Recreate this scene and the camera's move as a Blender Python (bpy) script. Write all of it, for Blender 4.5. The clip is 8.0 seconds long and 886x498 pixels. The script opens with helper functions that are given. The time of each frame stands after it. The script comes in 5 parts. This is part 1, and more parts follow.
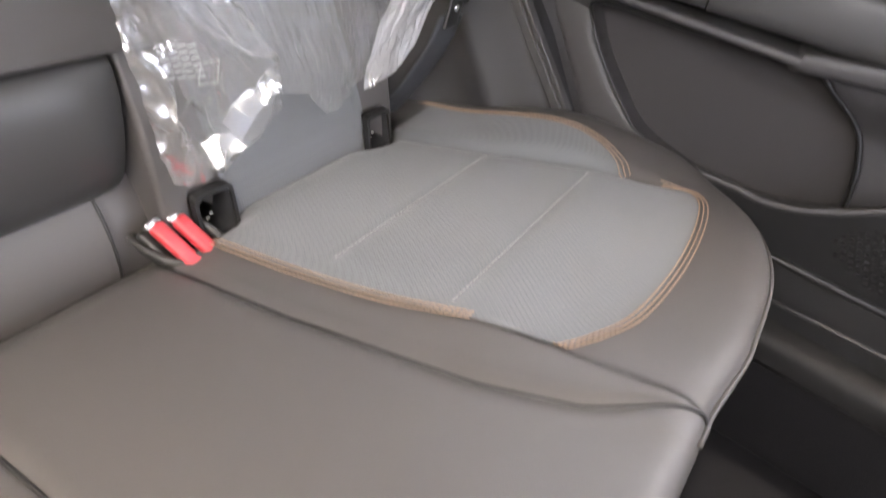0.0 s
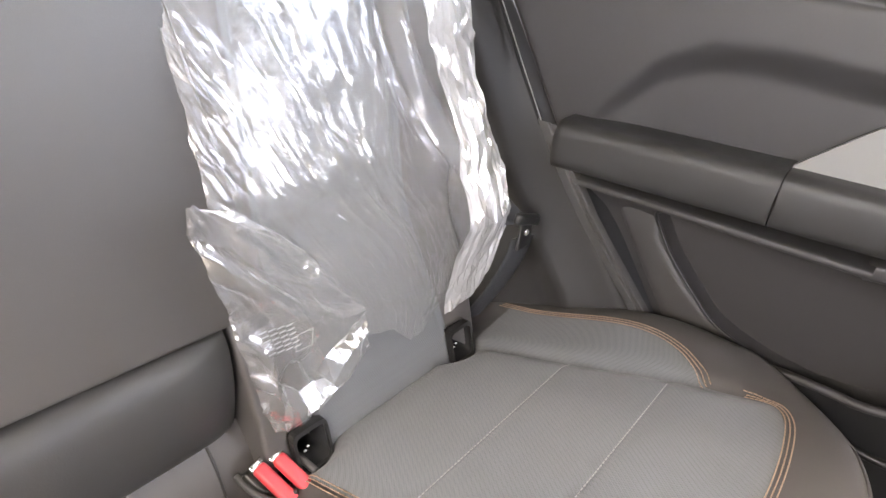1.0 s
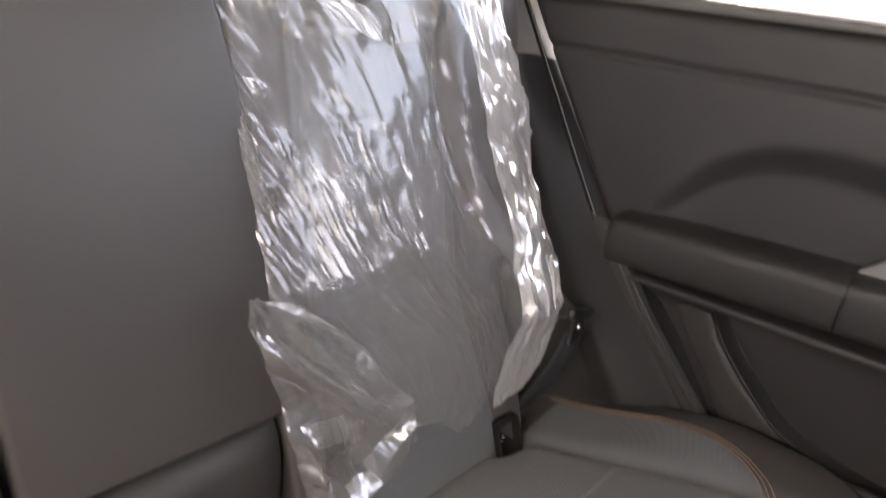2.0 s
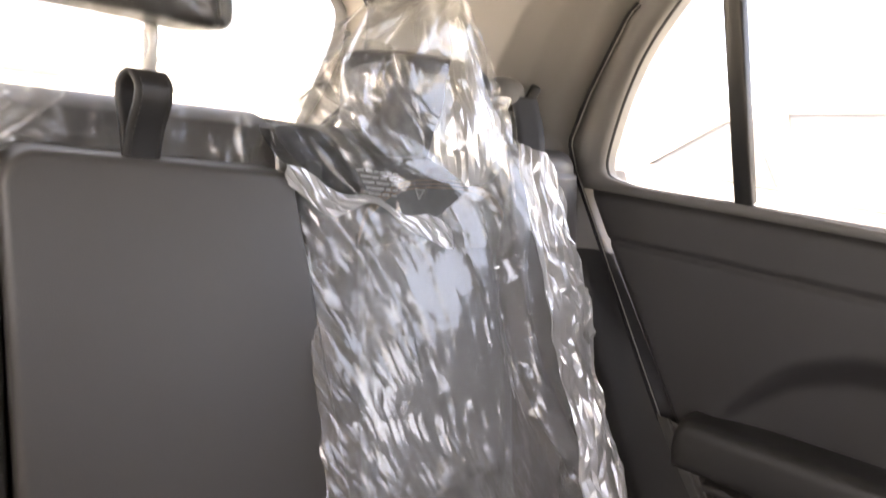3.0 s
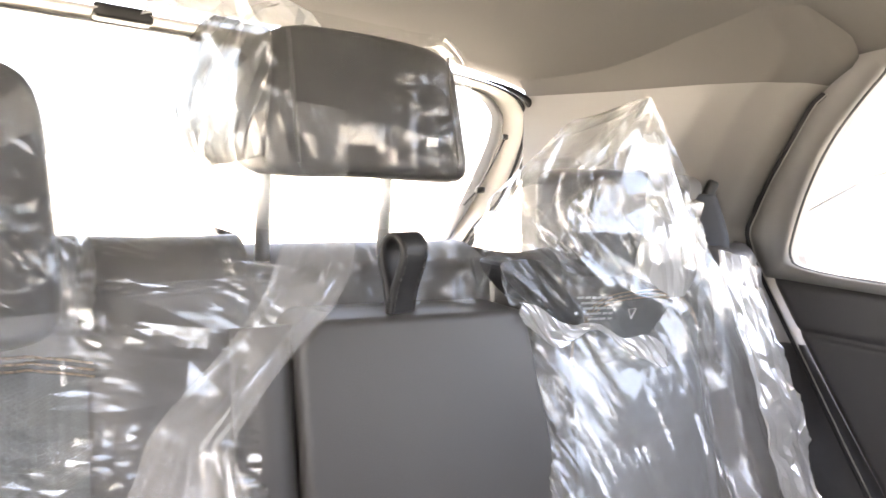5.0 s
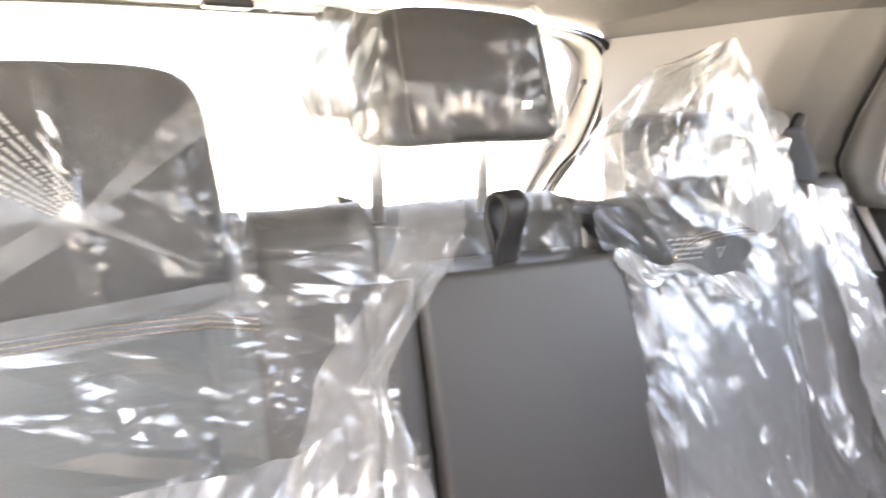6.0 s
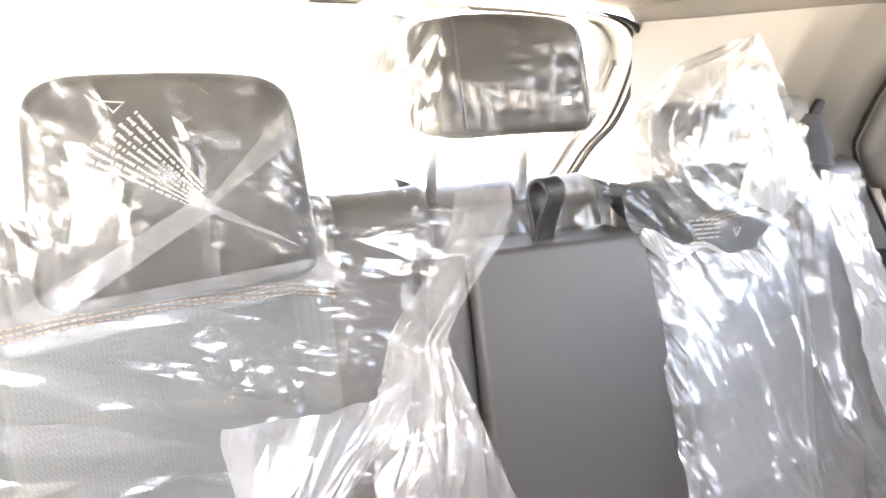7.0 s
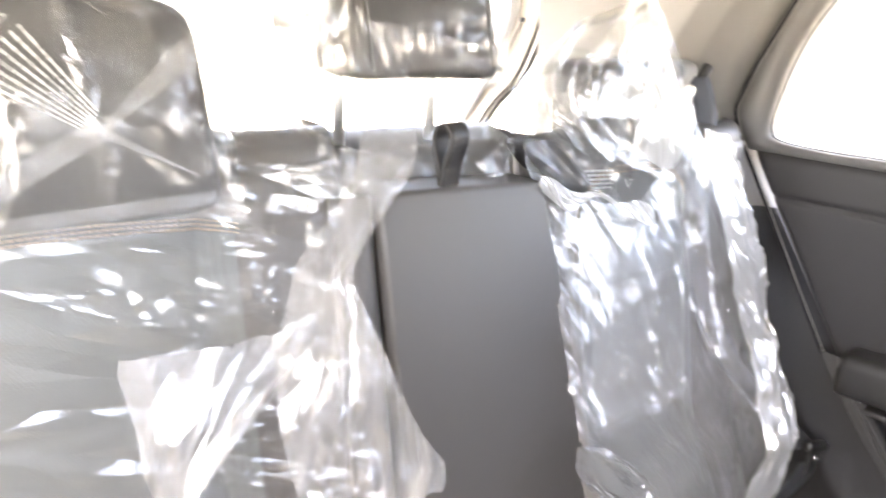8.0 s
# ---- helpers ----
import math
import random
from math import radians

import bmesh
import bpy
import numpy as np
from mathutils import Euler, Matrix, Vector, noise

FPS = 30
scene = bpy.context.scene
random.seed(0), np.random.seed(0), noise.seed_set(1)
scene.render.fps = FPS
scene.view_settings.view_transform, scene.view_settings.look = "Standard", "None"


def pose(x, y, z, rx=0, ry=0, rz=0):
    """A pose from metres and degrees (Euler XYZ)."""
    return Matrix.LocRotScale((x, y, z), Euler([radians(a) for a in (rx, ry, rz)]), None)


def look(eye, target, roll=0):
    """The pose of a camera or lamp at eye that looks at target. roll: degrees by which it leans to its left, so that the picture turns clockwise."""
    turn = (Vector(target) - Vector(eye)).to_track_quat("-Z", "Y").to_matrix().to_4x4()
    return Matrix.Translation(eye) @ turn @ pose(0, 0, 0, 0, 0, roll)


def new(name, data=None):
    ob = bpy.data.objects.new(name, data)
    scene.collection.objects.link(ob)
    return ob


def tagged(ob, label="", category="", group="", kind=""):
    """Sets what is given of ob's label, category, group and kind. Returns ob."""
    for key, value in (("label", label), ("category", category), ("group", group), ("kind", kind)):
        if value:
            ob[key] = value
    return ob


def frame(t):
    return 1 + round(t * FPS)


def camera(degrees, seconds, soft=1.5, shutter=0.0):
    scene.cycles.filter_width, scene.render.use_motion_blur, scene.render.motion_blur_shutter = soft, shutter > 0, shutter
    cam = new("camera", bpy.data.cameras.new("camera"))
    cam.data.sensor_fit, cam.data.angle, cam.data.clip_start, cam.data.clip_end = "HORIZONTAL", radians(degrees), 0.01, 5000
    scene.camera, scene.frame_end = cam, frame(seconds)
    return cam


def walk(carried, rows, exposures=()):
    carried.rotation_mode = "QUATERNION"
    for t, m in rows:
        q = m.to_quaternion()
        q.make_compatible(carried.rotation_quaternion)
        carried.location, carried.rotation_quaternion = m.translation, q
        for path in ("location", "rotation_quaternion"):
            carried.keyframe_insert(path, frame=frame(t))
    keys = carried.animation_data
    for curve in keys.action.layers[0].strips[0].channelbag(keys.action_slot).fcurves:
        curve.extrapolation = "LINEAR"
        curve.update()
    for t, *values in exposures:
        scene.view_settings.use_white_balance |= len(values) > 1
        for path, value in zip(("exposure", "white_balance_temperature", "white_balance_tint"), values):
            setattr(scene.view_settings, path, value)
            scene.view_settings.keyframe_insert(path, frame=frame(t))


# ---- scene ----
cam = camera(68.7, 8.0, 1.5, 0.5)
PATH = [
    (0, (-0.205, 0.206, 0.743), (1.247, 0.798, -0.498), 17.4),
    (0.5, (-0.207, 0.229, 0.809), (1.301, 0.945, -0.291), 14.5),
    (1, (-0.182, 0.214, 0.869), (1.239, 1.229, -0.106), 7.1),
    (1.2, (-0.169, 0.198, 0.875), (1.217, 1.237, -0.125), 6.8),
    (2.3, (-0.192, 0.258, 0.904), (1.23, 1.51, 0.262), 7.5),
    (2.5, (-0.193, 0.277, 0.919), (1.25, 1.549, 0.373), 8.2),
    (3, (-0.196, 0.281, 0.939), (1.191, 1.673, 0.57), 7.4),
    (3.5, (-0.2, 0.296, 0.956), (1.22, 1.682, 0.707), 7.8),
    (4, (-0.218, 0.351, 0.951), (1.172, 1.759, 0.662), 7.8),
    (4.2, (-0.229, 0.36, 0.967), (1.095, 1.838, 0.72), 6.2),
    (5.3, (-0.31, 0.364, 0.999), (0.849, 1.976, 0.762), 2.6),
    (5.5, (-0.318, 0.353, 1.002), (0.827, 1.965, 0.702), 2.2),
    (6, (-0.343, 0.336, 1.015), (0.64, 2.029, 0.609), -1.0),
    (6.5, (-0.38, 0.31, 1.037), (0.42, 2.068, 0.519), -1.0),
    (7, (-0.403, 0.284, 1.048), (0.513, 1.984, 0.527), -0.5),
    (7.5, (-0.418, 0.263, 1.051), (0.537, 1.932, 0.501), -0.1),
    (8, (-0.409, 0.265, 1.033), (0.724, 1.788, 0.405), 2.8),
]
EXPOSURES = [(0.0, 5.3, 8000, 8), (0.5, 5.55, 8200, 8), (1.0, 5.3, 8400, 8), (2.5, 3.7, 8900, 13), (3.0, 3.75, 8900, 12), (3.5, 4.4, 8400, 11), (4.2, 4.35, 8200, 10), (5.5, 4.25, 8000, 8), (6.5, 4.8, 8000, 8), (8.0, 5.0, 8000, 8)]
walk(cam, [(t, look(eye, target, roll)) for t, eye, target, roll in PATH], EXPOSURES)

# ---- light ----
world = bpy.data.worlds.new("sky")
scene.world = world
world.use_nodes = True
wn = world.node_tree
sky = wn.nodes.new("ShaderNodeTexSky")
sky.sky_type, sky.sun_disc = "NISHITA", False
sky.sun_elevation, sky.sun_rotation = radians(79), radians(290)
sky.air_density, sky.dust_density, sky.ozone_density = 0.28, 3.5, 0.2
wn.links.new(sky.outputs[0], wn.nodes["Background"].inputs[0])
wn.nodes["Background"].inputs[1].default_value = 0.30


def lamp(name, kind, m, energy, color=(1, 1, 1), size=(1, 1)):
    data = bpy.data.lights.new(name, kind)
    data.energy, data.color = energy, color
    if kind == "AREA":
        data.shape, data.size, data.size_y = "RECTANGLE", size[0], size[1]
    else:
        data.angle = radians(12)
    ob = new(name, data)
    ob.matrix_world = m
    return ob


lamp("sun", "SUN", look((-1.6, 0.6, 9), (0, 0, 0)), 2.0, (1, 0.97, 0.93))
# daylight that enters by the side windows
lamp("near_window_daylight", "AREA", look((-0.705, 0.30, 1.01), (0.45, 0.36, 0.35)), 0.30, (1, 0.98, 0.96), (0.85, 0.25))
lamp("far_window_daylight", "AREA", look((0.69, -0.50, 1.02), (-0.3, 0.1, 0.60)), 0.12, (1, 0.99, 0.97), (0.75, 0.25))

# ---- materials ----


def material(name, color, rough=0.5, metal=0.0, vary=0.12, grain=600.0, bump=0.1, stain=6.0, sheen=0.0, spec=0.5):
    m = bpy.data.materials.new(name)
    m.use_nodes = True
    t = m.node_tree
    b = t.nodes["Principled BSDF"]
    b.inputs["Roughness"].default_value, b.inputs["Metallic"].default_value = rough, metal
    b.inputs["Specular IOR Level"].default_value = spec
    b.inputs["Sheen Weight"].default_value = sheen
    co = t.nodes.new("ShaderNodeTexCoord")
    big, fine = t.nodes.new("ShaderNodeTexNoise"), t.nodes.new("ShaderNodeTexNoise")
    big.inputs["Scale"].default_value, big.inputs["Detail"].default_value = stain, 5
    fine.inputs["Scale"].default_value, fine.inputs["Detail"].default_value = grain, 3
    mix = t.nodes.new("ShaderNodeMix")
    mix.data_type = "RGBA"
    mix.inputs["A"].default_value = [c * (1 - vary) for c in color] + [1]
    mix.inputs["B"].default_value = [min(1, c * (1 + vary)) for c in color] + [1]
    add = t.nodes.new("ShaderNodeMath")
    add.operation = "MULTIPLY_ADD"
    add.inputs[1].default_value = 0.35
    for n in (big, fine):
        t.links.new(co.outputs["Object"], n.inputs["Vector"])
    t.links.new(fine.outputs[0], add.inputs[0])
    sub = t.nodes.new("ShaderNodeMath")
    sub.operation = "MULTIPLY"
    sub.inputs[1].default_value = 0.65
    t.links.new(big.outputs[0], sub.inputs[0])
    t.links.new(sub.outputs[0], add.inputs[2])
    t.links.new(add.outputs[0], mix.inputs["Factor"])
    t.links.new(mix.outputs["Result"], b.inputs["Base Color"])
    bp = t.nodes.new("ShaderNodeBump")
    bp.inputs["Strength"].default_value, bp.inputs["Distance"].default_value = bump, 0.0006
    t.links.new(fine.outputs[0], bp.inputs["Height"])
    t.links.new(bp.outputs[0], b.inputs["Normal"])
    return m


def fabric(name, color):
    """Woven cloth with a regular small diagonal dot pattern."""
    m = material(name, color, 0.85, vary=0.08, grain=900, bump=0.2, sheen=0.2, spec=0.2)
    t = m.node_tree
    b, bp = t.nodes["Principled BSDF"], t.nodes["Bump"]
    co = t.nodes.new("ShaderNodeTexCoord")
    mp = t.nodes.new("ShaderNodeMapping")
    mp.inputs["Rotation"].default_value = (radians(30), radians(20), radians(45))
    v = t.nodes.new("ShaderNodeTexVoronoi")
    v.inputs["Scale"].default_value, v.inputs["Randomness"].default_value = 440, 0.05
    t.links.new(co.outputs["Object"], mp.inputs[0])
    t.links.new(mp.outputs[0], v.inputs["Vector"])
    ramp = t.nodes.new("ShaderNodeMapRange")
    ramp.inputs["From Min"].default_value, ramp.inputs["From Max"].default_value = 0.2, 0.5
    ramp.inputs["To Min"].default_value, ramp.inputs["To Max"].default_value = 0.80, 1.05
    t.links.new(v.outputs["Distance"], ramp.inputs["Value"])
    mul = t.nodes.new("ShaderNodeMix")
    mul.data_type, mul.blend_type = "RGBA", "MULTIPLY"
    mul.inputs["Factor"].default_value = 1
    t.links.new(t.nodes["Mix"].outputs["Result"], mul.inputs["A"])
    t.links.new(ramp.outputs[0], mul.inputs["B"])
    t.links.new(mul.outputs["Result"], b.inputs["Base Color"])
    b2 = t.nodes.new("ShaderNodeBump")
    b2.inputs["Strength"].default_value, b2.inputs["Distance"].default_value = 0.5, 0.001
    t.links.new(v.outputs["Distance"], b2.inputs["Height"])
    t.links.new(bp.outputs[0], b2.inputs["Normal"])
    t.links.new(b2.outputs[0], b.inputs["Normal"])
    return m


def film_material(name, haze=0.12, gloss=1.0, rough=0.045, tint=(0.95, 0.95, 0.94), wrinkle=0.0, shine=0.20, soft=0.30):
    """Thin clear plastic: see-through, with a sharp gloss and a little milky haze."""
    m = bpy.data.materials.new(name)
    m.use_nodes = True
    t = m.node_tree
    t.nodes.remove(t.nodes["Principled BSDF"])
    out = t.nodes["Material Output"]
    clear, gl, df, tl = (t.nodes.new("ShaderNodeBsdf" + k) for k in ("Transparent", "Glossy", "Diffuse", "Translucent"))
    clear.inputs[0].default_value = (*tint, 1)
    gl.inputs["Roughness"].default_value = rough
    gl.inputs[0].default_value = (gloss, gloss, gloss, 1)
    df.inputs[0].default_value = tl.inputs[0].default_value = (0.9, 0.9, 0.89, 1)
    co, n1, n2 = t.nodes.new("ShaderNodeTexCoord"), t.nodes.new("ShaderNodeTexNoise"), t.nodes.new("ShaderNodeTexVoronoi")
    n1.inputs["Scale"].default_value, n1.inputs["Detail"].default_value, n1.inputs["Distortion"].default_value = 16, 2, 1.5
    n2.inputs["Scale"].default_value = 22
    for n in (n1, n2):
        t.links.new(co.outputs["Object"], n.inputs["Vector"])
    s = t.nodes.new("ShaderNodeMath")
    s.operation = "ADD"
    t.links.new(n1.outputs[0], s.inputs[0])
    t.links.new(n2.outputs["Distance"], s.inputs[1])
    bp = t.nodes.new("ShaderNodeBump")
    bp.inputs["Strength"].default_value, bp.inputs["Distance"].default_value = wrinkle, 0.006
    t.links.new(s.outputs[0], bp.inputs["Height"])
    lw = t.nodes.new("ShaderNodeLayerWeight")
    lw.inputs["Blend"].default_value = 0.5
    for n in (gl, lw):
        t.links.new(bp.outputs[0], n.inputs["Normal"])
    rim, two = t.nodes.new("ShaderNodeMath"), t.nodes.new("ShaderNodeMath")
    rim.operation, rim.inputs[1].default_value = "POWER", 4.0
    two.operation, two.use_clamp = "MULTIPLY_ADD", True
    two.inputs[1].default_value, two.inputs[2].default_value = 0.8, shine
    t.links.new(lw.outputs["Facing"], rim.inputs[0])
    t.links.new(rim.outputs[0], two.inputs[0])
    milky, body, top = (t.nodes.new("ShaderNodeMixShader") for _ in range(3))
    milky.inputs[0].default_value = 0.2
    body.inputs[0].default_value = haze
    t.links.new(df.outputs[0], milky.inputs[1])
    t.links.new(tl.outputs[0], milky.inputs[2])
    t.links.new(clear.outputs[0], body.inputs[1])
    t.links.new(milky.outputs[0], body.inputs[2])
    wide, both = t.nodes.new("ShaderNodeBsdfGlossy"), t.nodes.new("ShaderNodeMixShader")
    wide.inputs["Roughness"].default_value = max(rough, soft)
    both.inputs[0].default_value = 0.38
    t.links.new(bp.outputs[0], wide.inputs["Normal"])
    t.links.new(gl.outputs[0], both.inputs[1])
    t.links.new(wide.outputs[0], both.inputs[2])
    t.links.new(two.outputs[0], top.inputs[0])
    t.links.new(body.outputs[0], top.inputs[1])
    t.links.new(both.outputs[0], top.inputs[2])
    t.links.new(top.outputs[0], out.inputs[0])
    return m


LEATHER = material("grey leatherette", (0.077, 0.0715, 0.0685), 0.46, vary=0.06, grain=750, bump=0.25)
LEATHER_DARK = material("dark grey leatherette", (0.045, 0.044, 0.043), 0.45, vary=0.08, grain=750, bump=0.25)
FABRIC = fabric("light grey woven fabric", (0.138, 0.146, 0.150))
HEAD_LEATHER = material("charcoal leatherette", (0.024, 0.023, 0.023), 0.5, vary=0.08, grain=750, bump=0.25)
THREAD = material("tan thread", (0.330, 0.228, 0.158), 0.7, vary=0.2, grain=900)
THREAD_GREY = material("grey thread", (0.277, 0.277, 0.271), 0.7)
PLASTIC = material("black moulded plastic", (0.015, 0.015, 0.015), 0.42, vary=0.15, grain=1200, bump=0.3)
TRIM = material("dark grey grained plastic", (0.036, 0.034, 0.034), 0.5, vary=0.08, grain=1300, bump=0.35)
# darker copy of TRIM: shade between seat and door put into the colour
TRIM_SHADED = material("grey grained plastic darkened for gap shade", (0.021, 0.020, 0.020), 0.55, vary=0.08, grain=1300, bump=0.35)
TRIM_MID = material("mid grey grained plastic", (0.059, 0.057, 0.055), 0.5, vary=0.08, grain=1300, bump=0.3)
ARM = material("charcoal armrest leatherette", (0.030, 0.029, 0.028), 0.5, vary=0.06, grain=900, bump=0.3)
TRIM_PALE = material("warm mid grey grained plastic", (0.052, 0.049, 0.047), 0.5, vary=0.06, grain=1300, bump=0.3)
TRIM_LIGHT = material("light grey satin plastic", (0.222, 0.216, 0.207), 0.4, vary=0.04, grain=900, bump=0.1)
POCKET = material("charcoal door cloth", (0.032, 0.029, 0.028), 0.8, vary=0.12, grain=700, bump=0.4)
BEIGE = material("beige grained trim", (0.172, 0.165, 0.155), 0.6, vary=0.05, grain=900, bump=0.2)
LINER = material("beige felt headliner", (0.100, 0.096, 0.090), 0.95, vary=0.06, grain=1500, bump=0.5, spec=0.1)
CARPET = material("black carpet", (0.011, 0.011, 0.012), 0.95, vary=0.4, grain=420, bump=1.0, spec=0.1)
RUBBER = material("black rubber seal", (0.016, 0.016, 0.017), 0.75, spec=0.3)
SILL = material("black matt grained plastic", (0.013, 0.013, 0.013), 0.7, vary=0.12, grain=1200, bump=0.3, spec=0.3)
RED = material("red buckle button", (0.518, 0.050, 0.061), 0.4, vary=0.05, bump=0.05)
STEEL = material("bright steel", (0.7, 0.7, 0.7), 0.25, 1.0)
POST = material("satin metal", (0.85, 0.84, 0.82), 0.55, 1.0, vary=0.03, bump=0.02)
WEB = material("dark belt webbing", (0.050, 0.052, 0.057), 0.7, grain=1400, bump=0.6)
WHITE = material("white print", (0.8, 0.8, 0.79), 0.6, vary=0.03)
PRINT = material("pale print on film", (0.30, 0.30, 0.30), 0.6, vary=0.05)
CREAM = material("cream painted plastic", (0.544, 0.520, 0.480), 0.45, vary=0.03, bump=0.1)
FRIT = material("grey glass border", (0.16, 0.165, 0.17), 0.3, vary=0.05, bump=0.05)
PILLAR_PALE = material("pale grey moulded plastic", (0.198, 0.191, 0.182), 0.5, vary=0.06, grain=1100, bump=0.25)
FILM = film_material("clear crumpled plastic film", 0.13, 1.0, 0.08, (0.98, 0.98, 0.97), 0.0, 0.34, 0.42)
FILM_THIN = film_material("thin clear plastic film", 0.16, 1.0, 0.10, (0.975, 0.975, 0.965), 0.0, 0.13, 0.42)
# haze raised well above the other films, standing in for window glare
FILM_WHITENED = film_material("doubled film whitened for window glare", 0.40, 1.0, 0.12, (0.95, 0.95, 0.95), 0.0, 0.34, 0.45)
FILM_FLAP = film_material("doubled glossy film", 0.18, 1.0, 0.10, (0.95, 0.95, 0.95), 0.0, 0.36, 0.42)
# clear film given a dark tint, standing in for backlight lost in its folds
FILM_DARKENED = film_material("bunched film tinted for lost backlight", 0.05, 1.0, 0.12, (0.14, 0.14, 0.135), 0.0, 0.07, 0.40)
# grey tint and haze likewise stand in for weakened backlight
FILM_FOLDED = film_material("folded grey-looking film", 0.50, 1.0, 0.10, (0.70, 0.70, 0.68), 0.0, 0.16, 0.38)
FILM_BAG = film_material("clear thin plastic bag film", 0.04, 1.0, 0.08, (0.96, 0.96, 0.95), 0.0, 0.06, 0.35)
FILM_CLEAR = film_material("clear smooth plastic film", 0.05, 1.0, 0.08, (0.97, 0.97, 0.96), 0.0, 0.14, 0.38)
FILM_MILKY = film_material("milky plastic film", 0.07, 1.0, 0.14, (0.93, 0.93, 0.92), 0.0, 0.08)
FILM_TAPE = film_material("folded film band", 0.09, 0.8, 0.2, (0.92, 0.92, 0.92), 0.0, 0.04)
GLASS = film_material("window glass", 0.0, 1.0, 0.0, (0.93, 0.95, 0.94), 0.0, 0.05, 0.0)
PILLAR = material("grey moulded pillar plastic", (0.150, 0.146, 0.139), 0.5, vary=0.08, grain=1100, bump=0.3)
PAINT = material("white car paint", (0.72, 0.72, 0.71), 0.25, vary=0.02, bump=0.0)
CAR_GLASS = material("tinted car glass", (0.13, 0.135, 0.14), 0.08, vary=0.05, bump=0.0)
GROUND = material("pale dusty concrete", (0.50, 0.48, 0.45), 0.9, vary=0.2, grain=60, stain=0.6, bump=0.4)

# ---- building helpers ----


def thing(name, label, category, group="", kind="", at=(0, 0, 0)):
    ob = new(name)
    ob.location = at
    ob.empty_display_size = 0.05
    return tagged(ob, label, category, group, kind)


def solid(name, vf, mat, parent=None, label="", smooth=True):
    me = bpy.data.meshes.new(name)
    me.from_pydata([tuple(v) for v in vf[0]], [], vf[1])
    me.materials.append(mat)
    bm = bmesh.new()
    bm.from_mesh(me)
    bmesh.ops.recalc_face_normals(bm, faces=bm.faces)
    bm.to_mesh(me)
    bm.free()
    if smooth:
        me.polygons.foreach_set("use_smooth", [True] * len(me.polygons))
    ob = new(name, me)
    if parent is not None:
        ob.parent = parent
        top = Vector(parent.location) if parent.parent is None else Vector(parent.parent.location)
        if parent.parent is None:
            ob.matrix_parent_inverse = Matrix.Translation(-top)
    if label:
        tagged(ob, label)
    return ob


def grid(fn, nu, nv, wrap=False):
    n = nu if wrap else nu + 1
    vs = [fn(i / nu, j / nv) for j in range(nv + 1) for i in range(n)]
    fs = []
    for j in range(nv):
        for i in range(nu):
            k = (i + 1) % n
            fs.append((j * n + i, j * n + k, (j + 1) * n + k, (j + 1) * n + i))
    return vs, fs


def join(*many):
    vs, fs = [], []
    for v, f in many:
        o = len(vs)
        vs += list(v)
        fs += [tuple(i + o for i in q) for q in f]
    return vs, fs


def tube(points, r, seg=8, closed=False, flat=1.0):
    pts = [Vector(p) for p in points]
    n = len(pts)
    vs, fs = [], []
    side = None
    for i, p in enumerate(pts):
        a = pts[(i - 1) % n] if (closed or i > 0) else p
        b = pts[(i + 1) % n] if (closed or i < n - 1) else p
        d = (b - a).normalized()
        if side is None:
            side = d.orthogonal().normalized()
        side = (side - d * side.dot(d)).normalized()
        up = d.cross(side)
        for k in range(seg):
            w = 2 * math.pi * k / seg
            thick = r[i] if isinstance(r, list) else r
            vs.append(p + side * math.cos(w) * thick + up * math.sin(w) * thick * flat)
    for i in range(n if closed else n - 1):
        j = (i + 1) % n
        for k in range(seg):
            l = (k + 1) % seg
            fs.append((i * seg + k, i * seg + l, j * seg + l, j * seg + k))
    if not closed:
        fs.append(tuple(range(seg)))
        fs.append(tuple((n - 1) * seg + k for k in range(seg)))
    return vs, fs


def rbox(c, s, bevel=0.004, seg=3, m=None):
    bm = bmesh.new()
    bmesh.ops.create_cube(bm, size=1)
    for v in bm.verts:
        v.co = Vector((v.co.x * s[0], v.co.y * s[1], v.co.z * s[2]))
    if bevel > 0:
        bmesh.ops.bevel(bm, geom=bm.edges[:], offset=bevel, segments=seg, profile=0.5, affect="EDGES")
    vs = [v.co.copy() for v in bm.verts]
    fs = [tuple(v.index for v in f.verts) for f in bm.faces]
    bm.free()
    if m is not None:
        vs = [m @ v for v in vs]
    return [v + Vector(c) for v in vs], fs


def plate(outline, to3, thick):
    """A flat plate with this outline; to3(a, b, d) places it, d runs through the thickness."""
    n = len(outline)
    vs = [to3(a, b, 0.0) for a, b in outline] + [to3(a, b, thick) for a, b in outline]
    fs = [tuple(range(n)), tuple(range(2 * n - 1, n - 1, -1))]
    fs += [(i, (i + 1) % n, n + (i + 1) % n, n + i) for i in range(n)]
    return vs, fs


def ring(inner, outer, to3, thick):
    """A frame between two outlines with as many points each."""
    n = len(inner)
    vs = []
    for d in (0.0, thick):
        vs += [to3(a, b, d) for a, b in inner] + [to3(a, b, d) for a, b in outer]
    fs = []
    for i in range(n):
        j = (i + 1) % n
        fs += [(i, j, n + j, n + i), (2 * n + i, 3 * n + i, 3 * n + j, 2 * n + j), (i, 2 * n + i, 2 * n + j, j), (n + i, n + j, 3 * n + j, 3 * n + i)]
    return vs, fs


